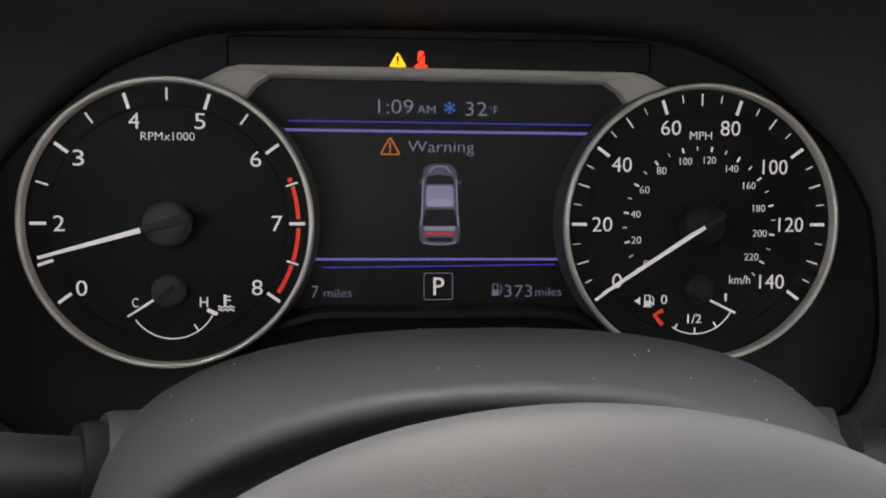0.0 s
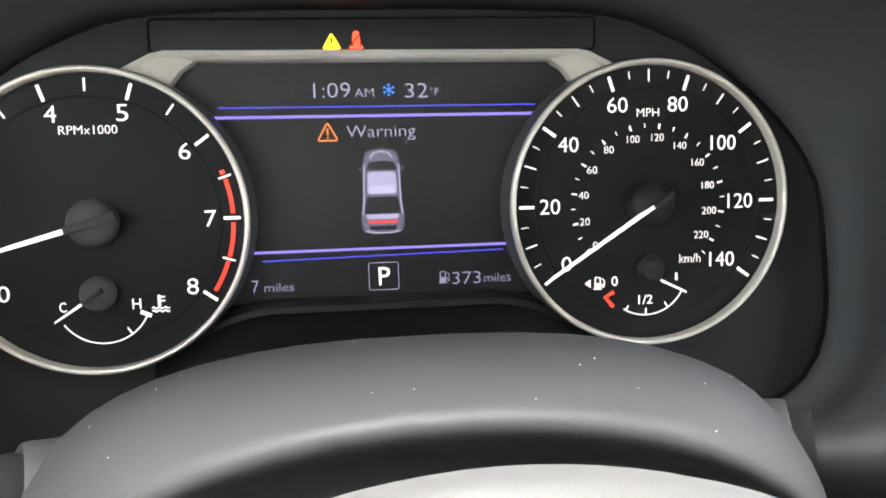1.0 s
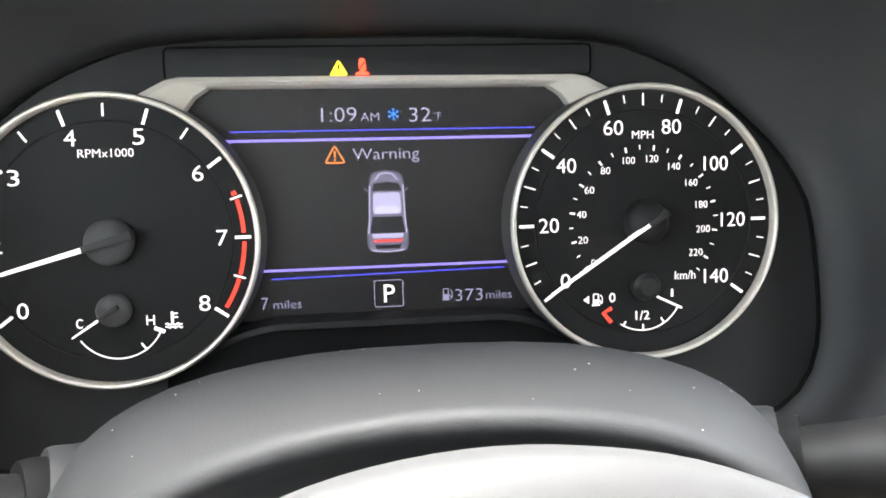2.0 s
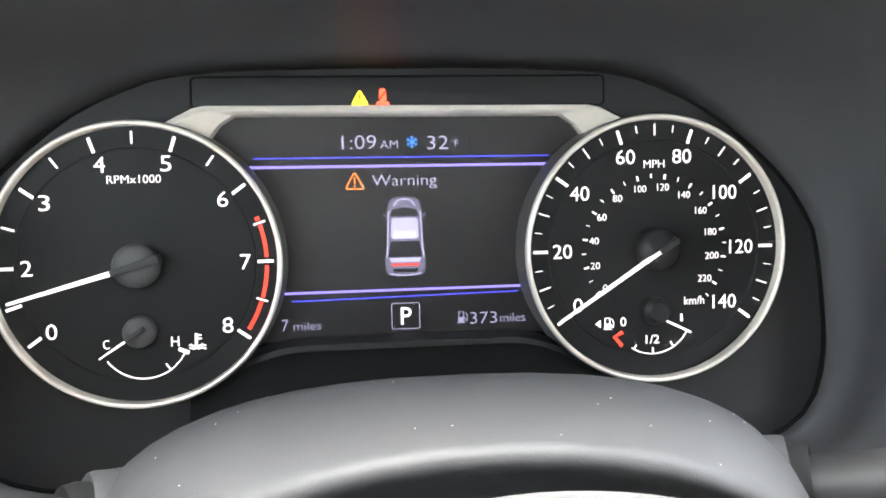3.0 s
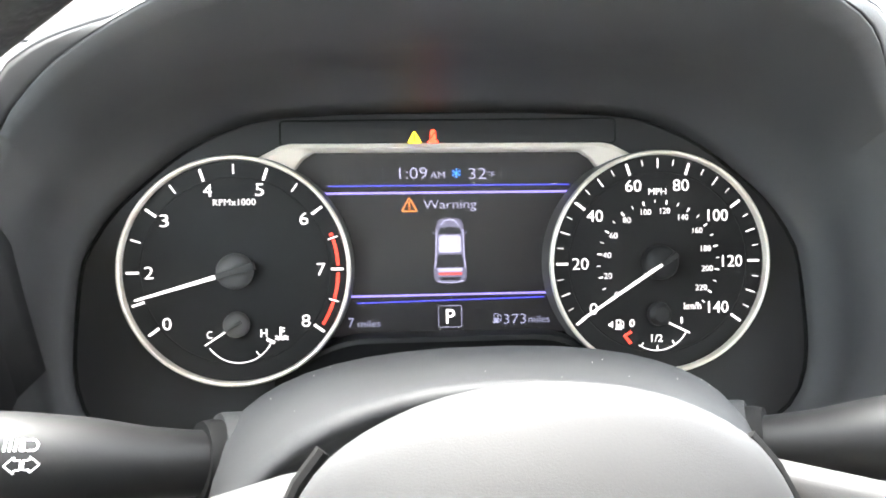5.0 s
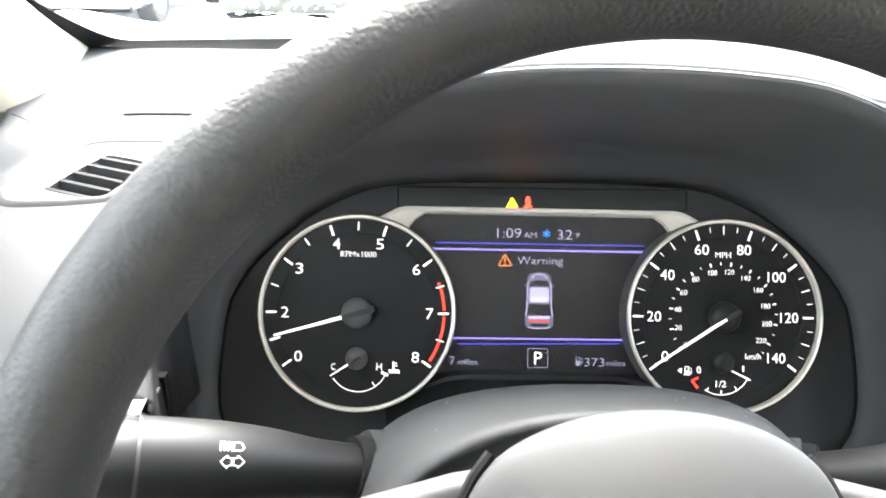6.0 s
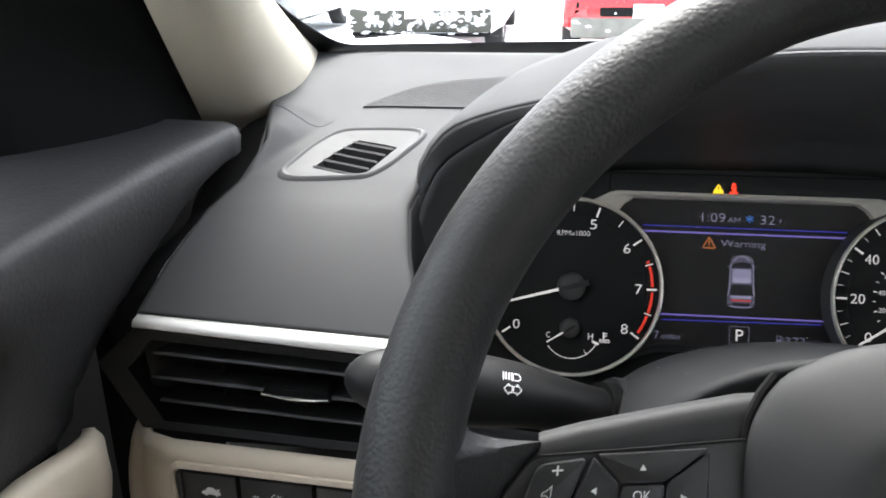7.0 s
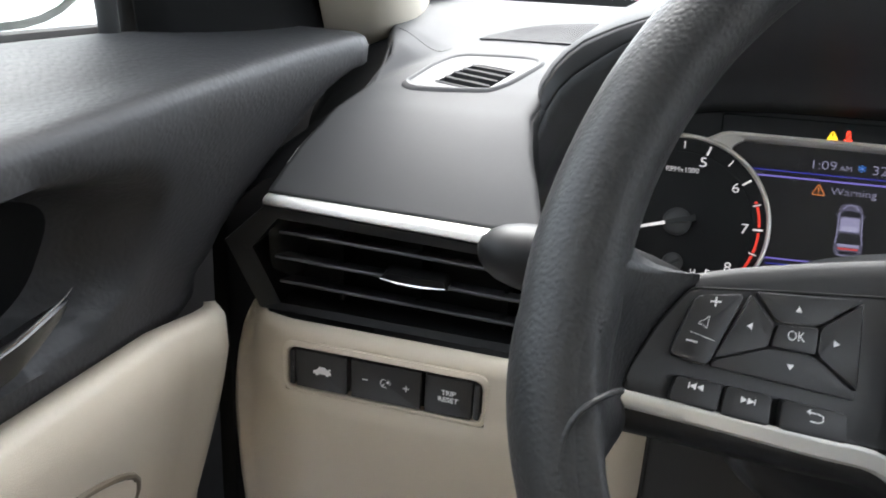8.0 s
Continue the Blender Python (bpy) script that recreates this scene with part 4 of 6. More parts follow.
for t in (0.0, 0.22, 0.44, 0.66, 0.88):
    a, b = np.array(HOLE[0]) * (1 - t) + np.array(HOLE[3]) * t, np.array(HOLE[1]) * (1 - t) + np.array(HOLE[2]) * t
    rows = []
    for s in np.linspace(0, 1, 6):
        p = a * (1 - s) + b * s
        rows.append([pad_put(p[0], p[1] + dy, h) for dy, h in ((-0.0006, -0.0012), (0.0006, -0.0004), (0.0014, -0.0010), (0.0050, -0.0110), (0.0036, -0.0116))])
    part("slat", sheet(rows, close_v=True), outlet.data.materials[0], outlet, angle=20)

# loudspeaker grille further forward
gr = smooth_line([(-0.272, 0.3885), (-0.255, 0.390), (-0.10, 0.397), (-0.10, 0.455), (-0.15, 0.452), (-0.185, 0.446), (-0.211, 0.4395), (-0.236, 0.427), (-0.259, 0.406)], 60, True)
grille = part("speaker_grille", prism([tuple(p) for p in gr], 0.0004, 0.0014, 0.0004, put=lambda x, y, h: pad_put(x, y, h)), material("matt_grille", (0.043, 0.043, 0.0437), 0.8, spec=0.16, grain=0.2), dash, "black perforated speaker grille")
bm = bmesh.new()
grl = [tuple(p) for p in gr]
for i in range(62):
    for j in range(24):
        x, y = -0.268 + i * 0.0027 + (j % 2) * 0.00135, 0.391 + j * 0.0025
        if inside(x - 0.001, y + 0.001, grl) and inside(x, y - 0.001, grl) and x < -0.105:
            prism(disc(x, y, 0.0006, 5), 0.0013, 0.0015, bm=bm, put=lambda a, b, h: pad_put(a, b, h))
tagged(part("grille_holes", bm, DARK, grille, smooth=False), kind="stuff")

# ---- steering column cover and stalks ----
column = thing("steering_column_cover", "grey plastic steering column cover behind the wheel", "column cover")
rows = []
def column_section(y, half, top, low, n=49, e=2.5):
    """A rounded ring across the car; e sets how square its upper half is."""
    zc = (top + low) / 2
    out = []
    for k in range(n):
        a = math.pi * 2 * k / n
        c, s = math.cos(a), math.sin(a)
        p = 2 / (e if s > 0 else 3.2)
        out.append((0.004 + half * math.copysign(abs(c) ** p, c), y, zc + (top - low) / 2 * math.copysign(abs(s) ** p, s)))
    return out
sections = []
for y, half, top, low, e in ((0.232, 0.094, 0.908, 0.80, 2.7), (0.215, 0.101, 0.9330, 0.81, 2.6), (0.203, 0.106, 0.9445, 0.82, 2.55), (0.193, 0.1085, 0.9517, 0.82, 2.5), (0.182, 0.1085, 0.9588, 0.82, 2.45), (0.168, 0.107, 0.9645, 0.82, 2.4), (0.155, 0.1045, 0.9685, 0.82, 2.3), (0.148, 0.1020, 0.9705, 0.82, 2.25),
                             (0.142, 0.0998, 0.9723, 0.821, 2.2), (0.1385, 0.0983, 0.9738, 0.822, 2.15), (0.1365, 0.0973, 0.9746, 0.823, 2.12), (0.1345, 0.0962, 0.9745, 0.824, 2.1), (0.1330, 0.0952, 0.9736, 0.825, 2.1), (0.1320, 0.0938, 0.9715, 0.827, 2.1), (0.1326, 0.0925, 0.9690, 0.83, 2.1), (0.1336, 0.0905, 0.9655, 0.835, 2.1), (0.1322, 0.0880, 0.9615, 0.84, 2.1), (0.1265, 0.084, 0.9560, 0.85, 2.1), (0.116, 0.078, 0.9490, 0.86, 2.1), (0.102, 0.071, 0.9420, 0.87, 2.1), (0.088, 0.065, 0.9360, 0.88, 2.1)):
    sections.append(column_section(y, half, top, low, e=e))
top_k = list(range(-4, 29))
part("upper_cover", sheet([[r[k % 49] for k in top_k] for r in sections]), SHROUD, column, angle=60)
part("lower_cover", sheet([[r[k % 49] for k in range(28, 46)] for r in sections]), BLACK, column, angle=60)
for s, dx, dz in ((-1, 0.0, -0.004), (1, 0.008, -0.006)):
    part("stalk_sleeve", tube([(s * 0.066 + dx, 0.188, 0.907 + dz), (s * 0.082 + dx, 0.180, 0.9145 + dz), (s * 0.0925 + dx, 0.1755, 0.9185 + dz), (s * 0.0975 + dx, 0.1735, 0.9205 + dz), (s * 0.0990 + dx, 0.1730, 0.9210 + dz), (s * 0.0992 + dx, 0.1729, 0.9211 + dz)], [0.0235, 0.0205, 0.0190, 0.0186, 0.0180, 0.0160], 40), SHROUD, column)
part("cover_back", prism([(x, z) for x, _, z in column_section(0, 0.084, 0.953, 0.85)], 0, 0.01, put=lambda u, v, w: Vector((u, 0.156 - w, v))), DARK, column)
part("column_tube", tube([(0, 0.15, 0.905), (0, 0.06, 0.948)], 0.03, 32), BLACK, column)


def stalk(name, side, label):
    s = side
    ob = thing(name, label, "stalk", pose(0, 0, -0.004) if s < 0 else pose(0.008, 0, -0.006))
    line = [(s * 0.080, 0.182, 0.9135), (s * 0.092, 0.1765, 0.918), (s * 0.106, 0.170, 0.9235), (s * 0.120, 0.163, 0.930), (s * 0.136, 0.1555, 0.9375), (s * 0.150, 0.149, 0.943), (s * 0.168, 0.1418, 0.9485), (s * 0.185, 0.1362, 0.9525)]
    part("lever", tube(smooth_line(line, 24), [float(np.interp(k / 23, [0, 0.25, 0.4, 0.55, 0.75, 1.0], [0.0120, 0.0120, 0.0128, 0.0148, 0.0170, 0.0182])) for k in range(24)], 28, squash=1.04), STALK, ob, "black tapered lever")
    part("collar", tube([(s * 0.092, 0.1762, 0.9185), (s * 0.1012, 0.1722, 0.9222), (s * 0.1042, 0.1708, 0.9234), (s * 0.1046, 0.1706, 0.9236)], [0.0155, 0.0155, 0.0146, 0.0125], 36), DARK, ob)
    part("end_knob", tube([(s * 0.1856, 0.1360, 0.9527), (s * 0.1870, 0.1355, 0.9530), (s * 0.196, 0.1328, 0.9550), (s * 0.206, 0.1300, 0.9571), (s * 0.214, 0.1279, 0.9586), (s * 0.2195, 0.1264, 0.9594), (s * 0.2228, 0.1255, 0.9598), (s * 0.2242, 0.1251, 0.9598)], [0.0172, 0.0176, 0.0170, 0.0156, 0.0132, 0.0098, 0.0060, 0.0028], 28), STALK, ob, "smooth black turning end knob")
    part("knob_ring", tube([(s * 0.1846, 0.1363, 0.9524), (s * 0.1862, 0.1358, 0.9528)], 0.0182, 28), material("grey_ring", (0.05, 0.05, 0.052), 0.4), ob)
    return ob


light_stalk = stalk("light_stalk", -1, "black headlight and turn signal stalk on the column")
wiper_stalk = stalk("wiper_stalk", 1, "black wiper stalk on the column")
# specks of dust on the cover
rd = random.Random(8)
bm = bmesh.new()
for _ in range(24):
    r = rd.randrange(2, 9)
    f, k = rd.random(), rd.uniform(5, 19)
    a, b = sections[r], sections[r + 1]
    k0, kf = int(k), k - int(k)
    q = [Vector(a[k0]).lerp(Vector(b[k0]), f), Vector(a[k0 + 1]).lerp(Vector(b[k0 + 1]), f)]
    bmesh.ops.create_icosphere(bm, subdivisions=1, radius=rd.uniform(0.0001, 0.00028), matrix=Matrix.Translation(q[0].lerp(q[1], kf)))
tagged(part("dust", bm, LINER, column), kind="stuff")
# white pictograms on the light stalk, laid on its driver-facing side
axis = (Vector((-0.170, 0.141, 0.949)) - Vector((-0.135, 0.157, 0.937))).normalized()
cen = Vector((-0.150, 0.149, 0.943))
facing = (Vector((-0.06, -0.10, 1.13)) - cen)
facing = (facing - axis * facing.dot(axis)).normalized()
updir = facing.cross(-axis).normalized()
if updir.z < 0:
    updir = -updir
def stalk_put(u, v, h):
    a = (v + 0.0028) / 0.0168
    r = 0.0170 + 0.080 * (0.006 - u) + h
    return cen + axis * (0.0060 - u) + facing * r * math.cos(a) + updir * r * math.sin(a)
flat("symbol", [stroke([(-0.0052 + 0.0015 * k, 0.0014), (-0.0046 + 0.0015 * k, 0.0052)], 0.0006) for k in range(3)] + [rounded(-0.0008, 0.0013, 0.0006, 0.0052, 0.0004), stroke([(0.0012, 0.0016), (0.0028, 0.0016)], 0.0005), stroke([(0.0012, 0.0050), (0.0028, 0.0050)], 0.0005), [tuple(p) for p in band(0.0028, 0.0033, 0.00145, 0.00195, -90, 90, 10)]], 0, PRINT, light_stalk, put=stalk_put)
for s in (-1, 1):
    a = [(0.0004, -0.0012), (0.0022, -0.0012), (0.0022, -0.0002), (0.0050, -0.0026), (0.0022, -0.0050), (0.0022, -0.0040), (0.0004, -0.0040)]
    pts = [(s * u, v) for u, v in a]
    flat("symbol", [stroke([pts[i], pts[(i + 1) % 7]], 0.0004) for i in range(7)], 0, PRINT, light_stalk, put=stalk_put)
# turning-knob marks
kc = Vector((-0.200, 0.1317, 0.956))
def knob_put(u, v, h):
    a = v / 0.019
    r = 0.0168 + h
    return kc - axis * u + facing * r * math.cos(a) + updir * r * math.sin(a)
flat("symbol", [disc(0, 0.0085, 0.0014, 12), stroke([(-0.002, 0.0035), (0.002, 0.0035)], 0.0012), disc(0, -0.002, 0.0014, 12), stroke([(-0.002, -0.008), (0.002, -0.008)], 0.0012), stroke([(0.0062, 0.0075), (0.0094, 0.0075)], 0.0014)], 0, PRINT, light_stalk, put=knob_put)

# ---- steering wheel ----
wheel = thing("steering_wheel", "black leather steering wheel with switches on its spoke", "steering wheel", WHEEL)
RM = 0.1775
def rim_point(theta, phi):
    grip = max(math.exp(-(((abs(math.cos(theta)) - 1) / 0.05) ** 2)), 0) * math.exp(-((math.sin(theta) + 0.05) / 0.30) ** 2)
    a, b = 0.0158 + 0.0022 * grip, 0.0172 + 0.001 * grip
    c, s = math.cos(phi), math.sin(phi)
    crown = min(max((math.sin(theta) - 0.78) / 0.2, 0), 1)
    a -= 0.0030 * min(max((-math.sin(theta) - 0.20) / 0.12, 0), 1) * (1 if c < 0 else 0)
    low = min(max(-math.sin(theta) / 0.34, 0), 1)
    a -= 0.0042 * crown * crown * (3 - 2 * crown) * (1 if c < 0 else 0)
    r = RM + 0.0048 * low * (2 - low) + a * math.copysign(abs(c) ** 0.92, c) + 0.002 * grip * (1 if c < 0 else 0)
    return (r * math.cos(theta), r * math.sin(theta), b * math.copysign(abs(s) ** 0.92, s))
rows = [[rim_point(2 * math.pi * i / 160, 2 * math.pi * k / 28) for k in range(28)] for i in range(160)]
part("rim", sheet(rows, close_u=True, close_v=True), LEATHER, wheel, "grained black leather rim")


def spoke_w(u):
    return float(np.interp(abs(u), [0.05, 0.06, 0.08, 0.10, 0.13, 0.155, 0.175], [-0.049, -0.045, -0.037, -0.030, -0.0215, -0.015, -0.012]))


def spoke_put(side):
    return lambda u, v, h: Vector((side * u, v, spoke_w(u) + h))


for side in (-1, 1):
    # soft arm that carries the switch panel
    rows = []
    for u, vt, vb in ((0.046, 0.0378, -0.050), (0.054, 0.0378, -0.049), (0.062, 0.0372, -0.047), (0.08, 0.0338, -0.0445), (0.10, 0.0297, -0.0425), (0.12, 0.0253, -0.0405), (0.136, 0.0208, -0.0350)):
        w = spoke_w(u) - 0.002
        row = []
        for v, d in ((vt - 0.004, -0.026), (vt, -0.014), (vt, -0.0045), (vt - 0.0010, -0.0018), (vt - 0.0030, -0.0004), (vt - 0.007, 0.0), (0.0, 0.0), (vb + 0.012, 0.0), (vb + 0.006, -0.001), (vb + 0.001, -0.007), (vb, -0.016), (vb + 0.004, -0.026)):
            row.append((side * u, v, w + d))
        rows.append(row)
    part("spoke", sheet(rows, close_v=True), AIRBAG, wheel, "grey plastic spoke", angle=60)
    # leather that runs from the rim onto the spoke
    rows = []
    grip_edge = [(15, 0.1606, 0.0420, -0.002), (12, 0.1602, 0.0271, -0.004), (10, 0.1591, 0.0236, -0.006), (8.8, 0.1558, 0.0222, -0.010), (7.5, 0.1505, 0.0208, -0.014), (6.4, 0.1440, 0.0200, -0.017), (5.5, 0.1352, 0.0199, -0.0200), (4, 0.1388, 0.0150, -0.0190), (2, 0.1436, 0.0080, -0.0176), (0, 0.1484, 0.0004, -0.0164),
                 (-3, 0.1535, -0.0095, -0.0150), (-6, 0.1568, -0.0175, -0.0142), (-8.5, 0.1580, -0.0245, -0.0140), (-10, 0.1562, -0.0300, -0.0146), (-11.5, 0.1556, -0.0348, -0.0148), (-13, 0.1570, -0.0395, -0.0142), (-14.5, 0.1592, -0.0436, -0.0132), (-16, 0.1616, -0.0490, -0.0120), (-19, 0.1640, -0.0580, -0.010), (-23, 0.1620, -0.0700, -0.008)]
    for th, u, v, w in [tuple(q) for q in grip_edge[:7]] + [tuple(q) for q in smooth_line(np.array(grip_edge[6:]) * np.array([0.001, 1, 1, 1]), 46) * np.array([1000, 1, 1, 1])][1:]:
        c, s = math.cos(radians(th)), math.sin(radians(th))
        p0 = Vector((RM * c, RM * s, 0.0165))
        p1 = Vector(((RM - 0.0085) * c, (RM - 0.0085) * s, 0.0150))
        p3 = Vector((u, v, w))
        flat_to = min(max((th + 11) / 6, 0), 1)
        p2 = Vector((p3.x + 0.45 * (p1.x - p3.x), p3.y + 0.45 * (p1.y - p3.y), p3.z + (0.45 - 0.10 * flat_to) * (p1.z - p3.z)))
        line = [tuple(q) for q in smooth_line([p0, p1, p2, p3], 12)]
        under = 0.004 * min(max((th - 3) / 3, 0), 1)
        line += [(u + (u - 0.15) * 0.02, v - under, w - 0.004), (u + 0.004, v - 2 * under, w - 0.016)]
        rows.append([(side * a, b, q) for a, b, q in line])
    part("thumb_grip", sheet(rows), LEATHER, wheel, "smooth black leather thumb grip", angle=70)
    seam_line = smooth_line([(side * u, v, w) for u, v, w in ((0.1590, -0.0236, 0.0020), (0.1636, -0.0250, 0.0118), (0.1694, -0.0290, 0.0164), (0.1731, -0.0337, 0.0172), (0.1752, -0.0384, 0.0170), (0.1759, -0.0437, 0.0167), (0.1757, -0.0488, 0.0166), (0.1746, -0.0537, 0.0164), (0.1720, -0.0620, 0.0164), (0.1660, -0.0780, 0.0164))], 50)
    part("leather_seam", tube([(p[0], p[1], p[2] - 0.0002) for p in seam_line], 0.0012, 10), LEATHER, wheel)
    put = spoke_put(side)
    pan = soft_poly([(0.1578, -0.0245), (0.1563, -0.0163), (0.1478, 0.0006), (0.1378, 0.0146), (0.1027, 0.0181), (0.060, 0.0222), (0.057, -0.0335), (0.10, -0.0300)], 0.003)
    panel = part("switch_panel", prism(pan, -0.006, 0.0012, 0.0010, put=put), BUTTON, wheel, "black spoke switch panel")
    part("panel_gap", tube([put(u * 1.002, v, 0.0006) for u, v in pan], 0.0007, 6, True), DARK, panel)
    # satin bar under the switches
    bar = [(0.1580, -0.0238), (0.1439, -0.0252), (0.1262, -0.0271), (0.1075, -0.0292), (0.085, -0.0316), (0.067, -0.0335), (0.057, -0.038)]
    line = smooth_line(bar, 30)
    rows = []
    for u, v in line:
        rows.append([put(u, v + dv, h) for dv, h in ((0.0006, -0.004), (0.0004, 0.0026), (-0.0006, 0.0030), (-0.0016, 0.0026), (-0.0046 - 0.02 * (0.158 - u), 0.0008), (-0.0058 - 0.02 * (0.158 - u), -0.0040), (-0.0062, -0.016), (-0.004, -0.018))])
    part("satin_bar", sheet(rows), SATIN, wheel, "satin silver bar under the switches", angle=50)
    # black fill added below the bar, standing for its shaded underside
    rows = []
    for u, v in smooth_line([(0.1575, -0.0239)] + bar[1:], 24):
        rows.append([put(u, v + dv, h) for dv, h in ((-0.004, -0.003), (-0.0085, -0.0050), (-0.0125, -0.009), (-0.0150, -0.018), (-0.012, -0.030))])
    part("underside_shade", sheet(rows), BLACK, wheel, angle=60)
    B = 0.0012
    def key(name, poly, hgt, bev=0.0009, mat=BUTTON, r=0.0012):
        return part(name, prism(soft_poly(poly, r), B - 0.004, B + hgt, bev, put=put), mat, panel)
    key("rocker", [(0.1440, -0.0093), (0.1362, 0.0122), (0.1190, 0.0152), (0.1300, -0.0120)], 0.0028, 0.0012, r=0.0030)
    key("pad_up", [(0.1156, 0.0164), (0.0765, 0.0190), (0.0921, 0.0078), (0.1070, 0.0070)], 0.0024, 0.0006)
    key("pad_outer", [(0.1170, 0.0154), (0.1081, 0.0062), (0.1096, -0.0020), (0.1280, -0.0084)], 0.0024, 0.0006)
    key("pad_inner", [(0.0756, 0.0183), (0.0911, 0.0070), (0.0916, -0.0026), (0.0760, -0.0135)], 0.0024, 0.0006)
    key("pad_down", [(0.1286, -0.0116), (0.1284, -0.0096), (0.1098, -0.0030), (0.0927, -0.0036), (0.0766, -0.0146), (0.0768, -0.0168)], 0.0024, 0.0006)
    key("ok_key", [(0.1071, 0.0060), (0.0921, 0.0068), (0.0926, -0.0028), (0.1088, -0.0020)], 0.0030, 0.0008, r=0.0016)
    key("track_key", [(0.1404, -0.0160), (0.1240, -0.0170), (0.1256, -0.0272), (0.1426, -0.0246)], 0.0030, r=0.0018)
    key("track_key", [(0.1228, -0.0172), (0.1068, -0.0188), (0.1068, -0.0294), (0.1244, -0.0274)], 0.0030, r=0.0018)
    key("back_key", [(0.1030, -0.0192), (0.0794, -0.0216), (0.0782, -0.0320), (0.1036, -0.0296)], 0.0030, r=0.0018)
    H = B + 0.0024
    def mark(polys, h=H):
        flat("symbol", polys, h, PRINT, panel, 0.0001, put=put)
    mark([stroke([(0.1312, 0.0107), (0.1274, 0.0110)], 0.0006), stroke([(0.1292, 0.0125), (0.1294, 0.0091)], 0.0006), stroke([(0.1383, -0.0036), (0.1343, -0.0040)], 0.0006), stroke([(0.1372, -0.0006), (0.1284, -0.0028)], 0.0002)], B + 0.0028)
    spk = [(0.1342, 0.0034), (0.1330, 0.0037), (0.1310, 0.0056), (0.1316, 0.0012), (0.1332, 0.0024), (0.1345, 0.0022)]
    mark([stroke([spk[i], spk[(i + 1) % 6]], 0.0002) for i in range(6)], B + 0.0028)
    mark([[(0.1010, 0.0114), (0.0986, 0.0114), (0.0998, 0.0136)]])
    mark([[(0.1158, 0.0054), (0.1158, 0.0028), (0.1178, 0.0041)]])
    mark([[(0.0862, 0.0035), (0.0862, 0.0009), (0.0838, 0.0022)]])
    mark([[(0.1026, -0.0070), (0.1000, -0.0072), (0.1012, -0.0092)]])
    writing("lettering", "OK", (0.0970, 0.0012, 0.1032, 0.0046) if side > 0 else (0.1032, 0.0012, 0.0970, 0.0046), B + 0.0030, PRINT, panel, 0.0001, -0.01, put=put)
    mark([stroke([(0.1356, -0.0178), (0.1359, -0.0200)], 0.0004), [(0.1331, -0.0179), (0.1334, -0.0203), (0.1355, -0.0190)], [(0.1306, -0.0181), (0.1309, -0.0205), (0.1330, -0.0192)]], B + 0.0030)
    mark([stroke([(0.1124, -0.0206), (0.1127, -0.0228)], 0.0004), [(0.1174, -0.0201), (0.1177, -0.0225), (0.1152, -0.0215)], [(0.1150, -0.0204), (0.1153, -0.0228), (0.1128, -0.0218)]], B + 0.0030)
    mark([stroke([(0.0926, -0.0256), (0.0896, -0.0260), (0.0880, -0.0254), (0.0880, -0.0236), (0.0896, -0.0230), (0.0930, -0.0226)], 0.0005), [(0.0942, -0.0224), (0.0926, -0.0214), (0.0926, -0.0236)]], B + 0.0030)

# lower spoke, dark
rows = []
for v, hw in ((-0.05, 0.05), (-0.08, 0.042), (-0.12, 0.038), (-0.165, 0.045)):
    t = (-v - 0.05) / 0.115
    rows.append([(u * hw, v, -0.045 + 0.035 * t + (0.0 if abs(u) < 0.9 else -0.008)) for u in np.linspace(-1, 1, 11)])
part("lower_spoke", sheet(rows), RUBBER, wheel, solid=0.006)
# hub cover
OUTL = smooth_line([(0.001, 0.0605), (0.020, 0.0588), (0.036, 0.0540), (0.050, 0.0455), (0.0585, 0.0330), (0.0625, 0.018), (0.0625, -0.01), (0.0605, -0.035), (0.052, -0.056), (0.03, -0.068), (0, -0.071),
                    (-0.03, -0.068), (-0.052, -0.056), (-0.0605, -0.035), (-0.0625, -0.01), (-0.0620, 0.018), (-0.0575, 0.0330), (-0.0485, 0.0450), (-0.034, 0.0535), (-0.018, 0.0585)], 96, True)
rows = []
for s, w in ((0.78, -0.085), (0.90, -0.066), (0.965, -0.055), (0.99, -0.049), (1.0, -0.0445), (0.995, -0.0425), (0.975, -0.0402), (0.94, -0.0378), (0.88, -0.0345), (0.75, -0.0286), (0.62, -0.0233), (0.56, -0.0213), (0.50, -0.0202), (0.42, -0.0196), (0.3, -0.0192), (0.15, -0.0189), (0.0, -0.0188)):
    rows.append([(u * s, v * s, w) for u, v in OUTL])
part("hub_cover", sheet(rows, close_v=True), AIRBAG, wheel, "grained charcoal hub cover", angle=60)
for side in (-1, 1):
    part("hub_gap", tube([(side * u, v, w) for u, v, w in ((0.0505, 0.0455, -0.0480), (0.0560, 0.0385, -0.0465), (0.0605, 0.029, -0.0455), (0.0630, 0.015, -0.0450), (0.0640, -0.01, -0.0450), (0.0620, -0.036, -0.0460))], 0.0020, 8), DARK, wheel)

# ---- driver's door ----
door = thing("driver_door", "charcoal and beige driver door with chrome pull", "car door", kind="structure")
DY = [-1.0, -0.6, -0.3, -0.22] + [round(-0.19 + 0.011 * k, 3) for k in range(30)] + [0.15, 0.18, 0.21, 0.225, 0.24, 0.255, 0.27, 0.28, 0.29, 0.298]


def ridge(y):
    """The soft edge between the door's top ledge and its face."""
    return (float(np.interp(y, [-1.0, -0.3, 0.0, 0.12, 0.22, 0.298], [-0.400, -0.385, -0.372, -0.362, -0.349, -0.334])), float(np.interp(y, [-1.0, -0.3, 0.0, 0.12, 0.22, 0.298], [1.000, 1.002, 1.012, 1.021, 1.029, 1.034])))


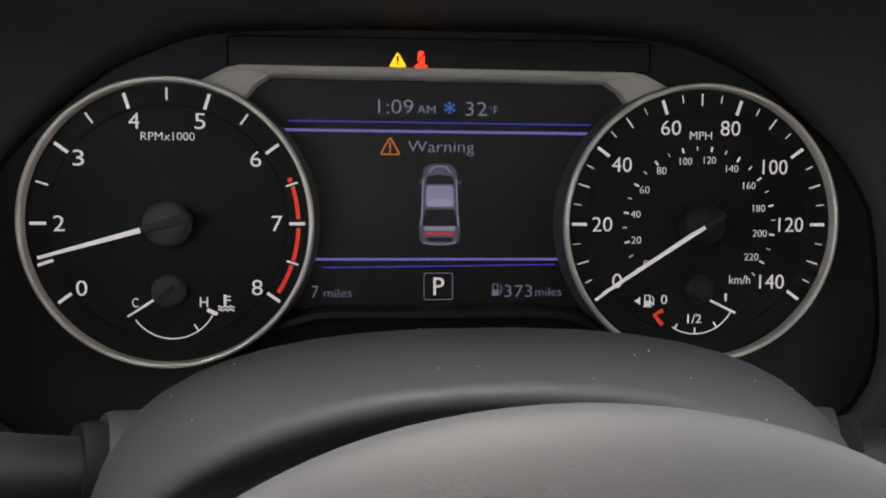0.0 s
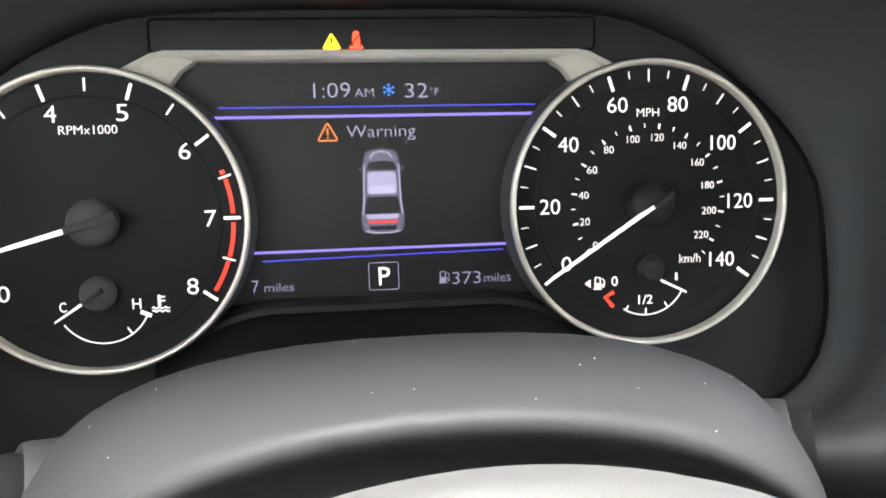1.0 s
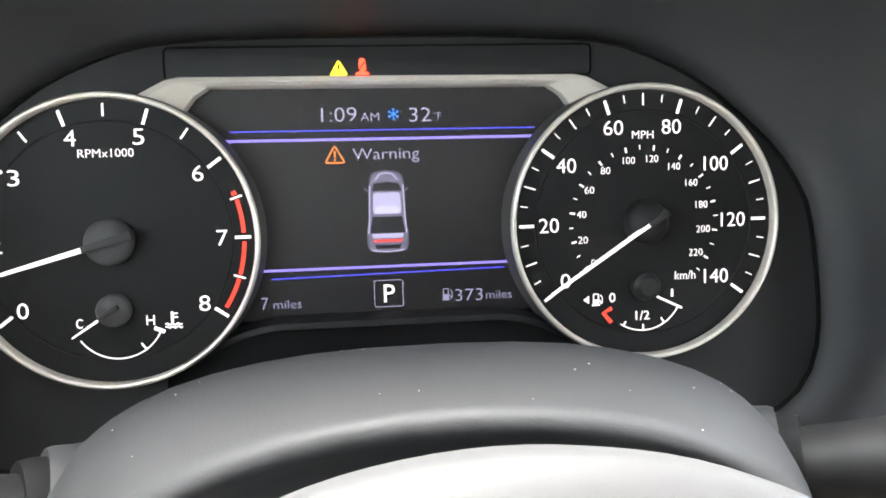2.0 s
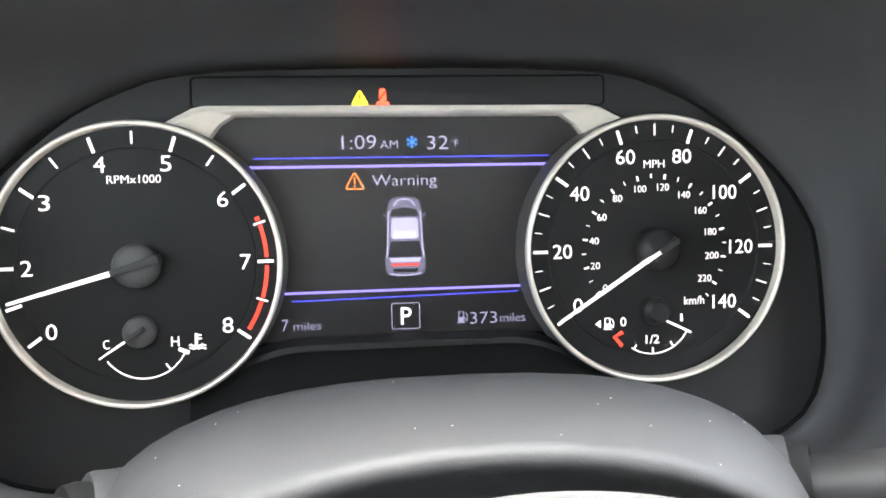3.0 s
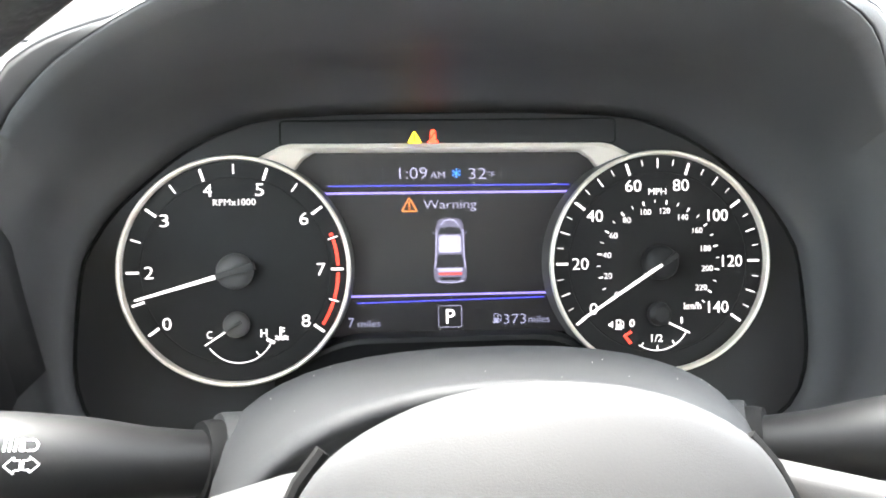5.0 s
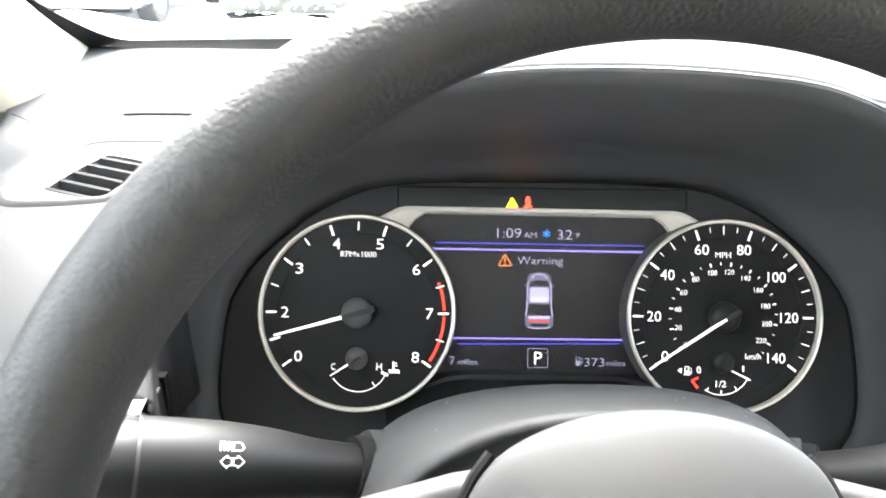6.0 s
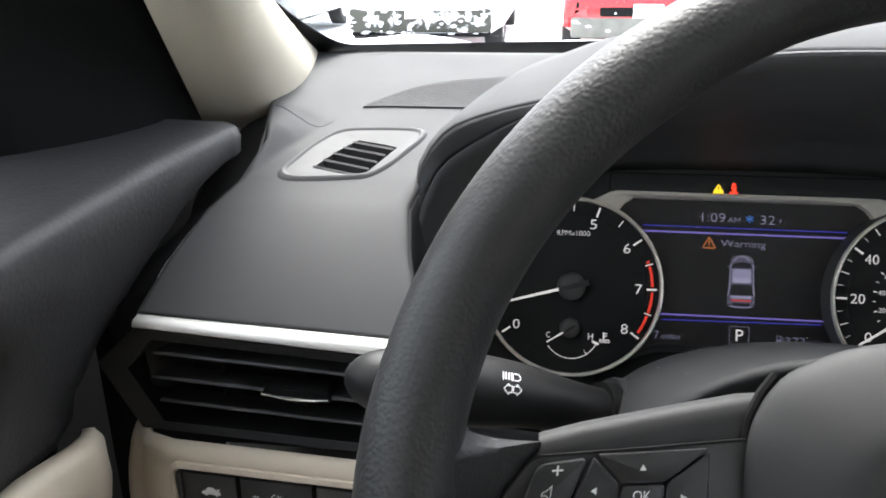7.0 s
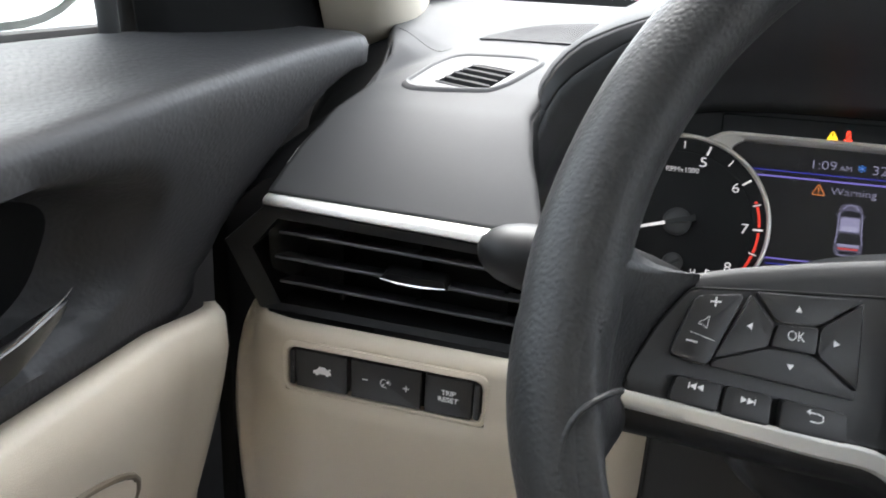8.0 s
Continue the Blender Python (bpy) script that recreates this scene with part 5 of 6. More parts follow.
rows = []
for y in DY:
    x, z = ridge(y)
    front = min(max((y - 0.19) / 0.10, 0), 1)
    ze = 0.885 + 0.10 * front
    row = [(-0.470, y, 1.030), (-0.452, y, 1.036), (-0.435, y, 1.037 + 0.002 * front), (x - 0.035, y, z + 0.006 - 0.002 * front), (x - 0.018, y, z + 0.0035), (x - 0.0075, y, z + 0.0030), (x - 0.0022, y, z + 0.0008), (x, y, z - 0.004), (x - 0.001, y, z - 0.014)]
    for t in np.linspace(1 / 18, 1, 18):
        zz = (z - 0.014) + (ze - (z - 0.014)) * t
        edge = float(np.interp(zz, [0.60, 0.90, 0.96, 1.03], [0.176, 0.185, 0.235, 0.300]))
        curl = min(max(1 - (edge - y) / 0.028, 0), 1.4) * min(t * 4, 1)
        bow = 0.041 * math.sin(math.pi * t * 0.5) ** 1.3 * (1 - front * 0.6) + 0.016 * curl * curl
        f = (abs(y + 0.033) / 0.134) ** 3 + (abs(zz - 0.948) / 0.046) ** 3
        dip = min(max((1.25 - f) / 0.6, 0), 1)
        row.append((x - 0.001 - bow - 0.045 * dip * dip * (3 - 2 * dip), y, zz))
    rows.append(row)
upper = part("door_top", sheet(rows), DOORSKIN, door, "charcoal grained door upper", angle=60, solid=0.003)
def low_face(z):
    """How the padded lower part tucks in towards the floor."""
    return float(np.interp(z, [0.60, 0.70, 0.76, 0.79, 0.805, 0.82, 0.835, 0.85, 0.865], [-0.034, -0.031, -0.022, -0.0135, -0.0095, -0.0055, -0.002, 0.001, 0.0035]))


rows = []
for y in [v for v in DY if v <= 0.15] + [0.160, 0.166, 0.169]:
    x, z = ridge(y)
    edge = min(max((y - 0.150) / 0.019, 0), 1)
    xx = x - 0.026 if y < 0.12 else x - 0.026 + 0.011 * (y - 0.12) / 0.049
    top = 0.8870
    rows.append([(xx - 0.012 - 0.010 * edge ** 2, y, top - 0.0015 * edge ** 2), (xx - 0.003 - 0.012 * edge ** 2, y, top), (xx + 0.002 - 0.014 * edge ** 2, y, top - 0.004), *[(xx + low_face(z) - 0.016 * edge ** 2, y, z) for z in (0.865, 0.85, 0.835, 0.82, 0.805, 0.79, 0.76, 0.70, 0.60)]])
part("door_lower", sheet(rows), BEIGE, door, "beige padded door lower", angle=60, solid=0.003)
part("door_shell", box((0.02, 1.7, 0.60), (-0.50, -0.35, 0.72), 0.004), BLACK, door)
# door front edge coloured near-black for the shadow it falls into
part("door_front_edge", sheet([[(-0.392, 0.294, 1.022), (-0.49, 0.294, 1.022)], [(-0.412, 0.230, 0.955), (-0.49, 0.24, 0.955)], [(-0.420, 0.180, 0.895), (-0.49, 0.2, 0.895)], [(-0.425, 0.176, 0.60), (-0.49, 0.2, 0.60)]]), DARK, door, solid=0.004)
# box added behind the gap, near-black in place of the shade there
part("gap_filler", box((0.012, 0.40, 0.50), (-0.418, 0.44, 0.785), 0.003), DARK, door)
# pull handle in its pocket
def door_x(y, z):
    x, zr = ridge(y)
    t = min(max((zr - 0.014 - z) / (zr - 0.014 - 0.885), 0), 1)
    return x - 0.001 - 0.041 * math.sin(math.pi * t * 0.5) ** 1.3
def door_put(y, z, h):
    return Vector((door_x(y, z) + h, y, z))
# near-black sheet in the recess, its colour standing for the pocket's shade
pocket_outline = [(-0.040 + 0.118 * math.copysign(abs(math.cos(a)) ** 0.67, math.cos(a)), 0.945 + 0.041 * math.copysign(abs(math.sin(a)) ** 0.67, math.sin(a))) for a in np.linspace(0, 2 * math.pi, 49)[:-1]]
part("pocket_shade", prism(pocket_outline, -0.046, -0.034, put=door_put), DARK, door, "near-black sheet for the shade in the pull pocket")
def pull_put(y, z, h):
    return Vector((-0.3975 + h, y, z))


line = smooth_line([(0.054, 0.9402), (0.030, 0.9378), (0.005, 0.9355), (-0.05, 0.932), (-0.11, 0.931)], 24)
rows = []
for k, (y, z) in enumerate(line):
    g = min(k / 6, 1) ** 0.6
    rows.append([pull_put(y, z - 0.004 + dz * g, 0.004 + (h - 0.004) * g) for dz, h in ((0.004, 0.005), (0.0042, 0.010), (0.002, 0.0125), (-0.001, 0.0120), (-0.013, 0.008), (-0.015, 0.004))])
part("pull_handle", sheet(rows, close_v=True), material("smoked_chrome", (0.022, 0.022, 0.023), 0.22, metal=0.2), door, "smoked chrome inside pull", angle=30)
line2 = [(y, z + 0.0042) for y, z in line]
part("handle_edge", tube([pull_put(y, z - 0.004, 0.005 + 0.0065 * min(k / 6, 1) ** 0.6) for k, (y, z) in enumerate(line2)], [0.0003 + 0.0011 * min(k / 8, 1) for k in range(24)], 10), CHROME, door, "bright chrome handle edge")
# oval pocket low in the beige
ov = smooth_line([(0.095, 0.806), (0.085, 0.822), (0.05, 0.835), (0.0, 0.838), (-0.06, 0.83), (-0.07, 0.80), (-0.05, 0.775), (0.04, 0.775), (0.085, 0.79)], 48, True)
def low_put(y, z, h):
    x, _ = ridge(y)
    return Vector((x - 0.026 + low_face(z) + h, y, z))
part("speaker_rim", tube([low_put(y, z, 0.002) for y, z in ov], 0.0022, 8, True), material("taupe_plastic", (0.13, 0.105, 0.075), 0.5, grain=0.2), door, "taupe oval speaker rim")
oc = np.array([0.01, 0.805])
part("speaker_cover", prism([tuple(oc + (p - oc) * 0.97) for p in ov], 0.001, 0.004, 0.001, put=low_put), BEIGE, door)
# mirror corner trim, window rail and glass
def pillar_back(z):
    """Edge of the pillar trim towards the door."""
    return -0.377 + 0.20 * (z - 1.043), 0.332 - 1.10 * (z - 1.043)



rows = []
for z in (0.99, 1.02, 1.04, 1.07, 1.12, 1.20, 1.30, 1.40):
    lx, ly = pillar_back(z)
    wy = 0.192 - 0.03 * (z - 1.03)
    far = (lx - 0.004, ly + 0.01)
    rows.append([(far[0] + (-0.436 - 0.10 * (z - 1.03) - far[0]) * t + (-0.008 + 0.026 * min(max((1.10 - z) / 0.06, 0), 1)) * math.sin(math.pi * t), far[1] + (wy - far[1]) * t, z) for t in np.linspace(0, 1, 9)])
part("mirror_corner", sheet(rows), SAIL, door, "black mirror corner trim", angle=50, solid=0.004)
for y, r in ((0.198, 0.007), (0.180, 0.006)):
    part("window_channel", tube([(-0.446, y, 1.02), (-0.452, y - 0.004, 1.15), (-0.475, y - 0.02, 1.36)], r, 12), RUBBER, door)
part("belt_seal", tube([(-0.458, y, 1.037) for y in (-1.0, -0.3, 0.19)], 0.005, 10), RUBBER, door)
pane = part("side_window", sheet([[(-0.459, -1.0, 1.03), (-0.459, 0.19, 1.03)], [(-0.500, -1.0, 1.38), (-0.500, 0.17, 1.38)]]), glass("tinted_side_glass", (0.80, 0.85, 0.82)), door, "clear side window glass", smooth=False)
pane.visible_shadow = False

# outside mirror, seen through the side glass
mirror_ob = thing("side_mirror", "pale silver outside door mirror beyond the glass", "side mirror")
rows = []
for k, (w, hgt) in enumerate(((0.02, 0.02), (0.07, 0.055), (0.095, 0.072), (0.10, 0.078), (0.10, 0.078))):
    y = 0.40 - 0.03 * k
    rows.append([(-0.62 + w * math.cos(a), y, 1.10 + hgt * math.copysign(abs(math.sin(a)) ** 0.7, math.sin(a))) for a in np.linspace(0, 2 * math.pi, 33)[:-1]])
part("mirror_shell", sheet(rows, close_v=True), SHELL, mirror_ob, "pale silver painted shell")
part("mirror_glass", prism([(-0.62 + 0.094 * math.cos(a), 1.10 + 0.072 * math.copysign(abs(math.sin(a)) ** 0.7, math.sin(a))) for a in np.linspace(0, 2 * math.pi, 33)[:-1]], 0, 0.003, put=lambda u, v, w: Vector((u, 0.285 - w, v))), material("mirror_glass", (0.50, 0.53, 0.51), 0.02, metal=1.0, vary=0.0), mirror_ob)
part("mirror_arm", tube([(-0.54, 0.33, 1.06), (-0.46, 0.34, 1.045)], 0.022, 16, squash=0.6), SHELL, mirror_ob)

# ---- cabin shell ----
def pillar(name, side):
    """Cream cloth trim from the dash end up to the roof."""
    ob = thing(name, "cream cloth covered windscreen pillar trim", "pillar trim", kind="structure")
    rows = []
    for z in (1.02, 1.035, 1.048, 1.06, 1.075, 1.09, 1.11, 1.15, 1.20, 1.28, 1.36, 1.42):
        lx, ly = pillar_back(z)
        fx = float(np.interp(z, [1.02, 1.056, 1.11, 1.42], [-0.338, -0.339, -0.345, -0.30]))
        fy = float(np.interp(z, [1.02, 1.05, 1.058, 1.066, 1.078, 1.099, 1.108, 1.42], [0.545, 0.520, 0.505, 0.486, 0.463, 0.425, 0.412, -0.085]))
        row = [(lx - 0.004, ly + 0.012, z), (lx, ly + 0.002, z)]
        for t in (0.08, 0.16, 0.25, 0.34, 0.44, 0.55, 0.68, 0.8, 0.9, 0.96, 1.0):
            row.append((lx + (fx - lx) * t + 0.038 * math.sin(math.pi * t ** 0.5), ly + (fy - ly) * t, z + 0.004 * math.sin(math.pi * t)))
        row += [(fx - 0.012, fy + 0.012, z + 0.004)]
        rows.append([(x if side < 0 else 0.72 - x, y, q) for x, y, q in row])
    part("pillar_cloth", sheet(rows), CLOTH, ob, angle=60, solid=0.003)
    return ob


pillar("pillar_trim", -1)
pillar("pillar_trim", 1)
wind = thing("windscreen", "clear windscreen with black printed border", "windscreen", kind="structure")
def wind_put(x, s, h=0.0):
    """s metres up the glass from its lower edge."""
    k = (x - 0.36) / 0.75
    return Vector((x, 0.520 - 0.10 * k * k + 0.09 - s * 0.86 + 0.035 * math.sin(math.pi * min(s / 0.85, 1)), 1.052 + s * 0.46 + h))
xs = list(np.linspace(-0.37, 1.09, 40))
gl = part("glass", sheet([[wind_put(x, s) for x in xs] for s in np.linspace(0, 0.78, 12)]), GLASS, wind, "clear curved glass")
gl.visible_shadow = False
band_up = lambda x: 0.032 + 0.115 * max((-0.303 - x) / 0.05, 0) ** 2.2 + 0.16 * max((x - 1.005) / 0.06, 0) ** 2.2
xs2 = list(np.linspace(-0.352, -0.28, 16)) + list(np.linspace(-0.25, 0.97, 24)) + list(np.linspace(1.0, 1.065, 14))
part("printed_border", sheet([[wind_put(x, -0.01, -0.003) for x in xs2], [wind_put(x, band_up(x), -0.003) for x in xs2]]), FRIT, wind, "black printed border", smooth=False, solid=0.001)

cab = thing("cabin_shell", "grey cloth headliner and dark cabin walls", "car cabin", kind="structure")
part("headliner", sheet([[(x, y, 1.405 + 0.03 * math.sin(math.pi * (x + 0.42) / 1.56) - 0.05 * max((-1.2 - y) / 0.8, 0) - 0.36 * max(y + 0.14, 0)) for x in np.linspace(-0.42, 1.14, 14)] for y in (0.10, 0.05, 0.0, -0.06, -0.14, -0.4, -0.8, -1.2, -1.6, -2.0)]), LINER, cab, solid=0.02)
part("cabin_floor", box((1.7, 3.0, 0.03), (0.36, -0.7, 0.33)), CARPET, cab)
part("rear_wall", box((1.7, 0.05, 0.95), (0.36, -2.0, 0.80)), SEATC, cab)
part("footwell_wall", box((1.7, 0.03, 0.7), (0.36, 0.62, 0.68)), CARPET, cab)
part("passenger_door", box((0.05, 2.7, 0.68), (1.20, -0.65, 0.68), 0.01), DOORSKIN, cab)
part("rear_door", box((0.03, 1.0, 0.66), (-0.49, -1.5, 0.68), 0.01), DOORSKIN, cab)
for x in (-0.47, 1.19):
    part("side_post", box((0.05, 0.20, 0.45), (x, -0.62, 1.20), 0.01), CLOTH, cab)
    part("rear_quarter", box((0.05, 0.70, 0.45), (x, -1.66, 1.20), 0.01), CLOTH, cab)
seat = thing("driver_seat", "beige leather driver seat behind the wheel", "car seat")
part("cushion", box((0.52, 0.52, 0.16), (0, -0.62, 0.56), 0.05, 3), SEATC, seat)
part("backrest", box((0.50, 0.14, 0.62), (0, -0.95, 0.92), 0.05, 3), SEATC, seat)
part("seat_base", box((0.44, 0.44, 0.14), (0, -0.62, 0.415), 0.02), BLACK, seat)

# ---- outside: a snowy car park ----
bm = bmesh.new()
n = 60
gv = {}
for i in range(n + 1):
    for j in range(n + 1):
        a, b = (i / n * 2 - 1), (j / n * 2 - 1)
        x, y = 1500 * a * abs(a) ** 2, 1500 * b * abs(b) ** 2
        gv[i, j] = bm.verts.new((x, y, -0.03 + 0.05 * noise.noise((x * 0.35, y * 0.35, 0)) * (1 if abs(x) + abs(y) > 4 else 0)))
for i in range(n):
    for j in range(n):
        bm.faces.new((gv[i, j], gv[i + 1, j], gv[i + 1, j + 1], gv[i, j + 1]))
tagged(part("ground", bm, SNOW, None, angle=80), "white trodden snow over the car park", "ground", kind="structure")
bonnet = thing("car_bonnet", "snow white bonnet below the windscreen", "bonnet", kind="structure")
rows = []
for y in np.linspace(0.62, 1.75, 12):
    t = (y - 0.62) / 1.13
    rows.append([(0.36 + u * 0.78, y - 0.12 * abs(u) ** 2, 1.045 - 0.10 * t - 0.16 * t ** 4 - 0.05 * u * u) for u in np.linspace(-1, 1, 17)])
part("bonnet_panel", sheet(rows), WPAINT, bonnet, solid=0.01)


rows = []
for i in range(90):
    x = -11 + i * 0.25
    r = []
    for j in range(9):
        t = j / 8
        r.append((x, 8.15 + 0.85 * t, -0.06 + 0.27 * math.sin(math.pi * t) * (1 + 0.5 * noise.noise((x * 0.9, t * 2, 3)))))
    rows.append(r)
tagged(part("snow_bank", sheet(rows), SNOW, None, angle=80), "low ploughed snow bank before parked cars", "snow bank", kind="stuff")


LAMPW = material("headlamp_glass", (0.55, 0.57, 0.6), 0.1, vary=0.1)
LAMPR = material("red_lamp_glass", (0.40, 0.03, 0.03), 0.1, vary=0.1)
CAKED = material("snow_caked_plastic", (0.10, 0.10, 0.08), 0.8, vary=0.4, vary_scale=9)
cn, cl = CAKED.node_tree.nodes, CAKED.node_tree.links
patch = cn.new("ShaderNodeTexNoise")
patch.inputs["Scale"].default_value, patch.inputs["Detail"].default_value = 6.5, 4.0
step = cn.new("ShaderNodeMapRange")
step.inputs["From Min"].default_value, step.inputs["From Max"].default_value = 0.54, 0.60
mixc = cn.new("ShaderNodeMix")
mixc.data_type = "RGBA"
mixc.inputs["A"].default_value, mixc.inputs["B"].default_value = (0.055, 0.055, 0.043, 1), (0.74, 0.75, 0.76, 1)
coords = cn.new("ShaderNodeTexCoord")
cl.new(coords.outputs["Object"], patch.inputs["Vector"])
cl.new(patch.outputs["Fac"], step.inputs["Value"])
cl.new(step.outputs["Result"], mixc.inputs["Factor"])
cl.new(mixc.outputs["Result"], cn["Principled BSDF"].inputs["Base Color"])


def parked_car(label, paint, at, suv):
    """A car that faces the viewer: nose towards -y."""
    ob = thing("parked_car", label, "car", pose(*at), group="cars parked opposite")
    hw, top = 0.92, 1.72 if suv else 1.45
    belt = 1.08 if suv else 0.95
    def ring(y, w, z0, z1, soft=0.10):
        return [(w * u, y, z) for u, z in ((-1, z0 + 0.06), (-1.0, z0 + soft * 2), (-0.99, (z0 + z1) / 2), (-0.95, z1 - soft), (-0.86, z1 - soft * 0.25), (-0.5, z1), (0, z1 + 0.02), (0.5, z1), (0.86, z1 - soft * 0.25), (0.95, z1 - soft), (0.99, (z0 + z1) / 2), (1.0, z0 + soft * 2), (1, z0 + 0.06), (0.9, z0), (0, z0 - 0.01), (-0.9, z0))]
    bonnet_z = 1.02 if suv else 0.88
    secs = [(0.0, hw * 0.72, 0.30, bonnet_z - 0.28), (0.05, hw * 0.86, 0.24, bonnet_z - 0.16), (0.18, hw * 0.96, 0.22, bonnet_z - 0.06), (0.45, hw, 0.22, bonnet_z), (1.25, hw, 0.22, belt), (3.8, hw, 0.22, belt), (4.45, hw * 0.95, 0.26, belt - 0.05), (4.65, hw * 0.84, 0.34, belt - 0.2)]
    rows = [ring(*s) for s in secs]
    bm = sheet(rows, close_v=True)
    for r in (rows[0], rows[-1]):
        bm.faces.new([bm.verts.new(p) for p in r])
    bmesh.ops.remove_doubles(bm, verts=bm.verts[:], dist=1e-5)
    body = part("body", bm, paint, ob, angle=40)
    rows = []
    for y, w, z in ((1.2, 0.80, belt - 0.02), (1.75, 0.72, top - 0.06), (2.2, 0.70, top), (3.4, 0.70, top), (3.9, 0.72, top - 0.10), (4.45, 0.78, belt - 0.02)):
        rows.append([(-w * 1.08, y, belt - 0.03), (-w, y, (belt + z) / 2 if z > belt else z), (-w * 0.92, y, z - 0.03 if z > belt else z), (-w * 0.6, y, z), (w * 0.6, y, z), (w * 0.92, y, z - 0.03 if z > belt else z), (w, y, (belt + z) / 2 if z > belt else z), (w * 1.08, y, belt - 0.03)])
    part("cabin", sheet(rows), material("dark_car_glass", (0.03, 0.035, 0.04), 0.08, vary=0.05), ob, angle=40)
    part("roof", sheet([[(u * 0.66, y, top + 0.008 - 0.03 * u * u) for u in np.linspace(-1, 1, 9)] for y in (1.95, 2.6, 3.5)]), paint, ob, solid=0.02)
    if paint is WPAINT:
        for x, w in ((-0.22, 0.44), (0.27, 0.26)):
            part("grille", box((w, 0.06, 0.05), (x, 0.012, bonnet_z - 0.36), 0.015), DARK, ob, "grille half buried in snow")
        part("bumper_intake", box((1.62, 0.09, 0.26), (0, 0.035, 0.37), 0.05), CAKED, ob, "bumper caked with snow and slush")
    elif paint is RPAINT:
        for x in (-0.32, 0.32):
            part("grille", box((0.40, 0.06, 0.10), (x, 0.004, 0.46), 0.03), DARK, ob)
        part("bumper_intake", box((1.66, 0.10, 0.22), (0, 0.030, 0.29), 0.04), SLUSH, ob, "slush-stained grey bumper")
    else:
        part("grille", box((1.02, 0.06, 0.17), (0, 0.015, bonnet_z - 0.36), 0.02), DARK, ob)
        for k in range(4):
            part("grille_bar", box((0.98, 0.02, 0.014), (0, -0.02, bonnet_z - 0.42 + 0.04 * k), 0.004), RIMM, ob)
        part("bumper_intake", box((1.62, 0.09, 0.24), (0, 0.035, 0.36), 0.03), SLUSH, ob, "slush-stained bumper intake")
    lumps = bmesh.new()
    rl = random.Random(int(at[0] * 10))
    for _ in range(46 if paint is WPAINT else 12):
        c = Matrix.Translation((rl.uniform(-0.8, 0.8), -0.015, rl.uniform(0.23, 0.50))) @ Matrix.Diagonal((rl.uniform(0.012, 0.055), 0.018, rl.uniform(0.008, 0.022), 1))
        bmesh.ops.create_icosphere(lumps, subdivisions=1, radius=1.0, matrix=c)
    tagged(part("caked_snow", lumps, SNOW, ob), kind="stuff")
    part("number_plate", box((0.32, 0.012, 0.15), (0, -0.025, 0.47), 0.004), PRINT, ob, "plain pale plate")
    part("skirt", box((1.60, 0.10, 0.07), (0, 0.11, 0.225), 0.02), DARK, ob)
    for s in (-1, 1):
        part("headlamp", box((0.34, 0.10, 0.13), (s * 0.66, 0.10, bonnet_z - 0.22), 0.04), LAMPR if paint is RPAINT else LAMPW, ob)
        part("fog_lamp", box((0.20, 0.07, 0.10), (s * 0.68, 0.075, 0.52), 0.03), DARK, ob)
        part("door_mirror", box((0.20, 0.10, 0.15), (s * 1.03, 1.35, belt + 0.06), 0.04), paint, ob)
        for y in (0.85, 3.65):
            m = pose(s * 0.80, y, 0.335, 0, 90, 0)
            tyre = part("tyre", lathe([(0.215, -0.10), (0.30, -0.112), (0.325, -0.10), (0.333, -0.06), (0.333, 0.06), (0.325, 0.10), (0.30, 0.112), (0.215, 0.10)], 40), TYRE, ob, m=m)
            part("rim", lathe([(0.0, 0.03), (0.05, 0.04), (0.20, 0.075), (0.218, 0.10), (0.218, -0.10), (0.20, -0.075), (0.05, -0.04), (0.0, -0.03)], 20), RIMM, tyre)
    return ob


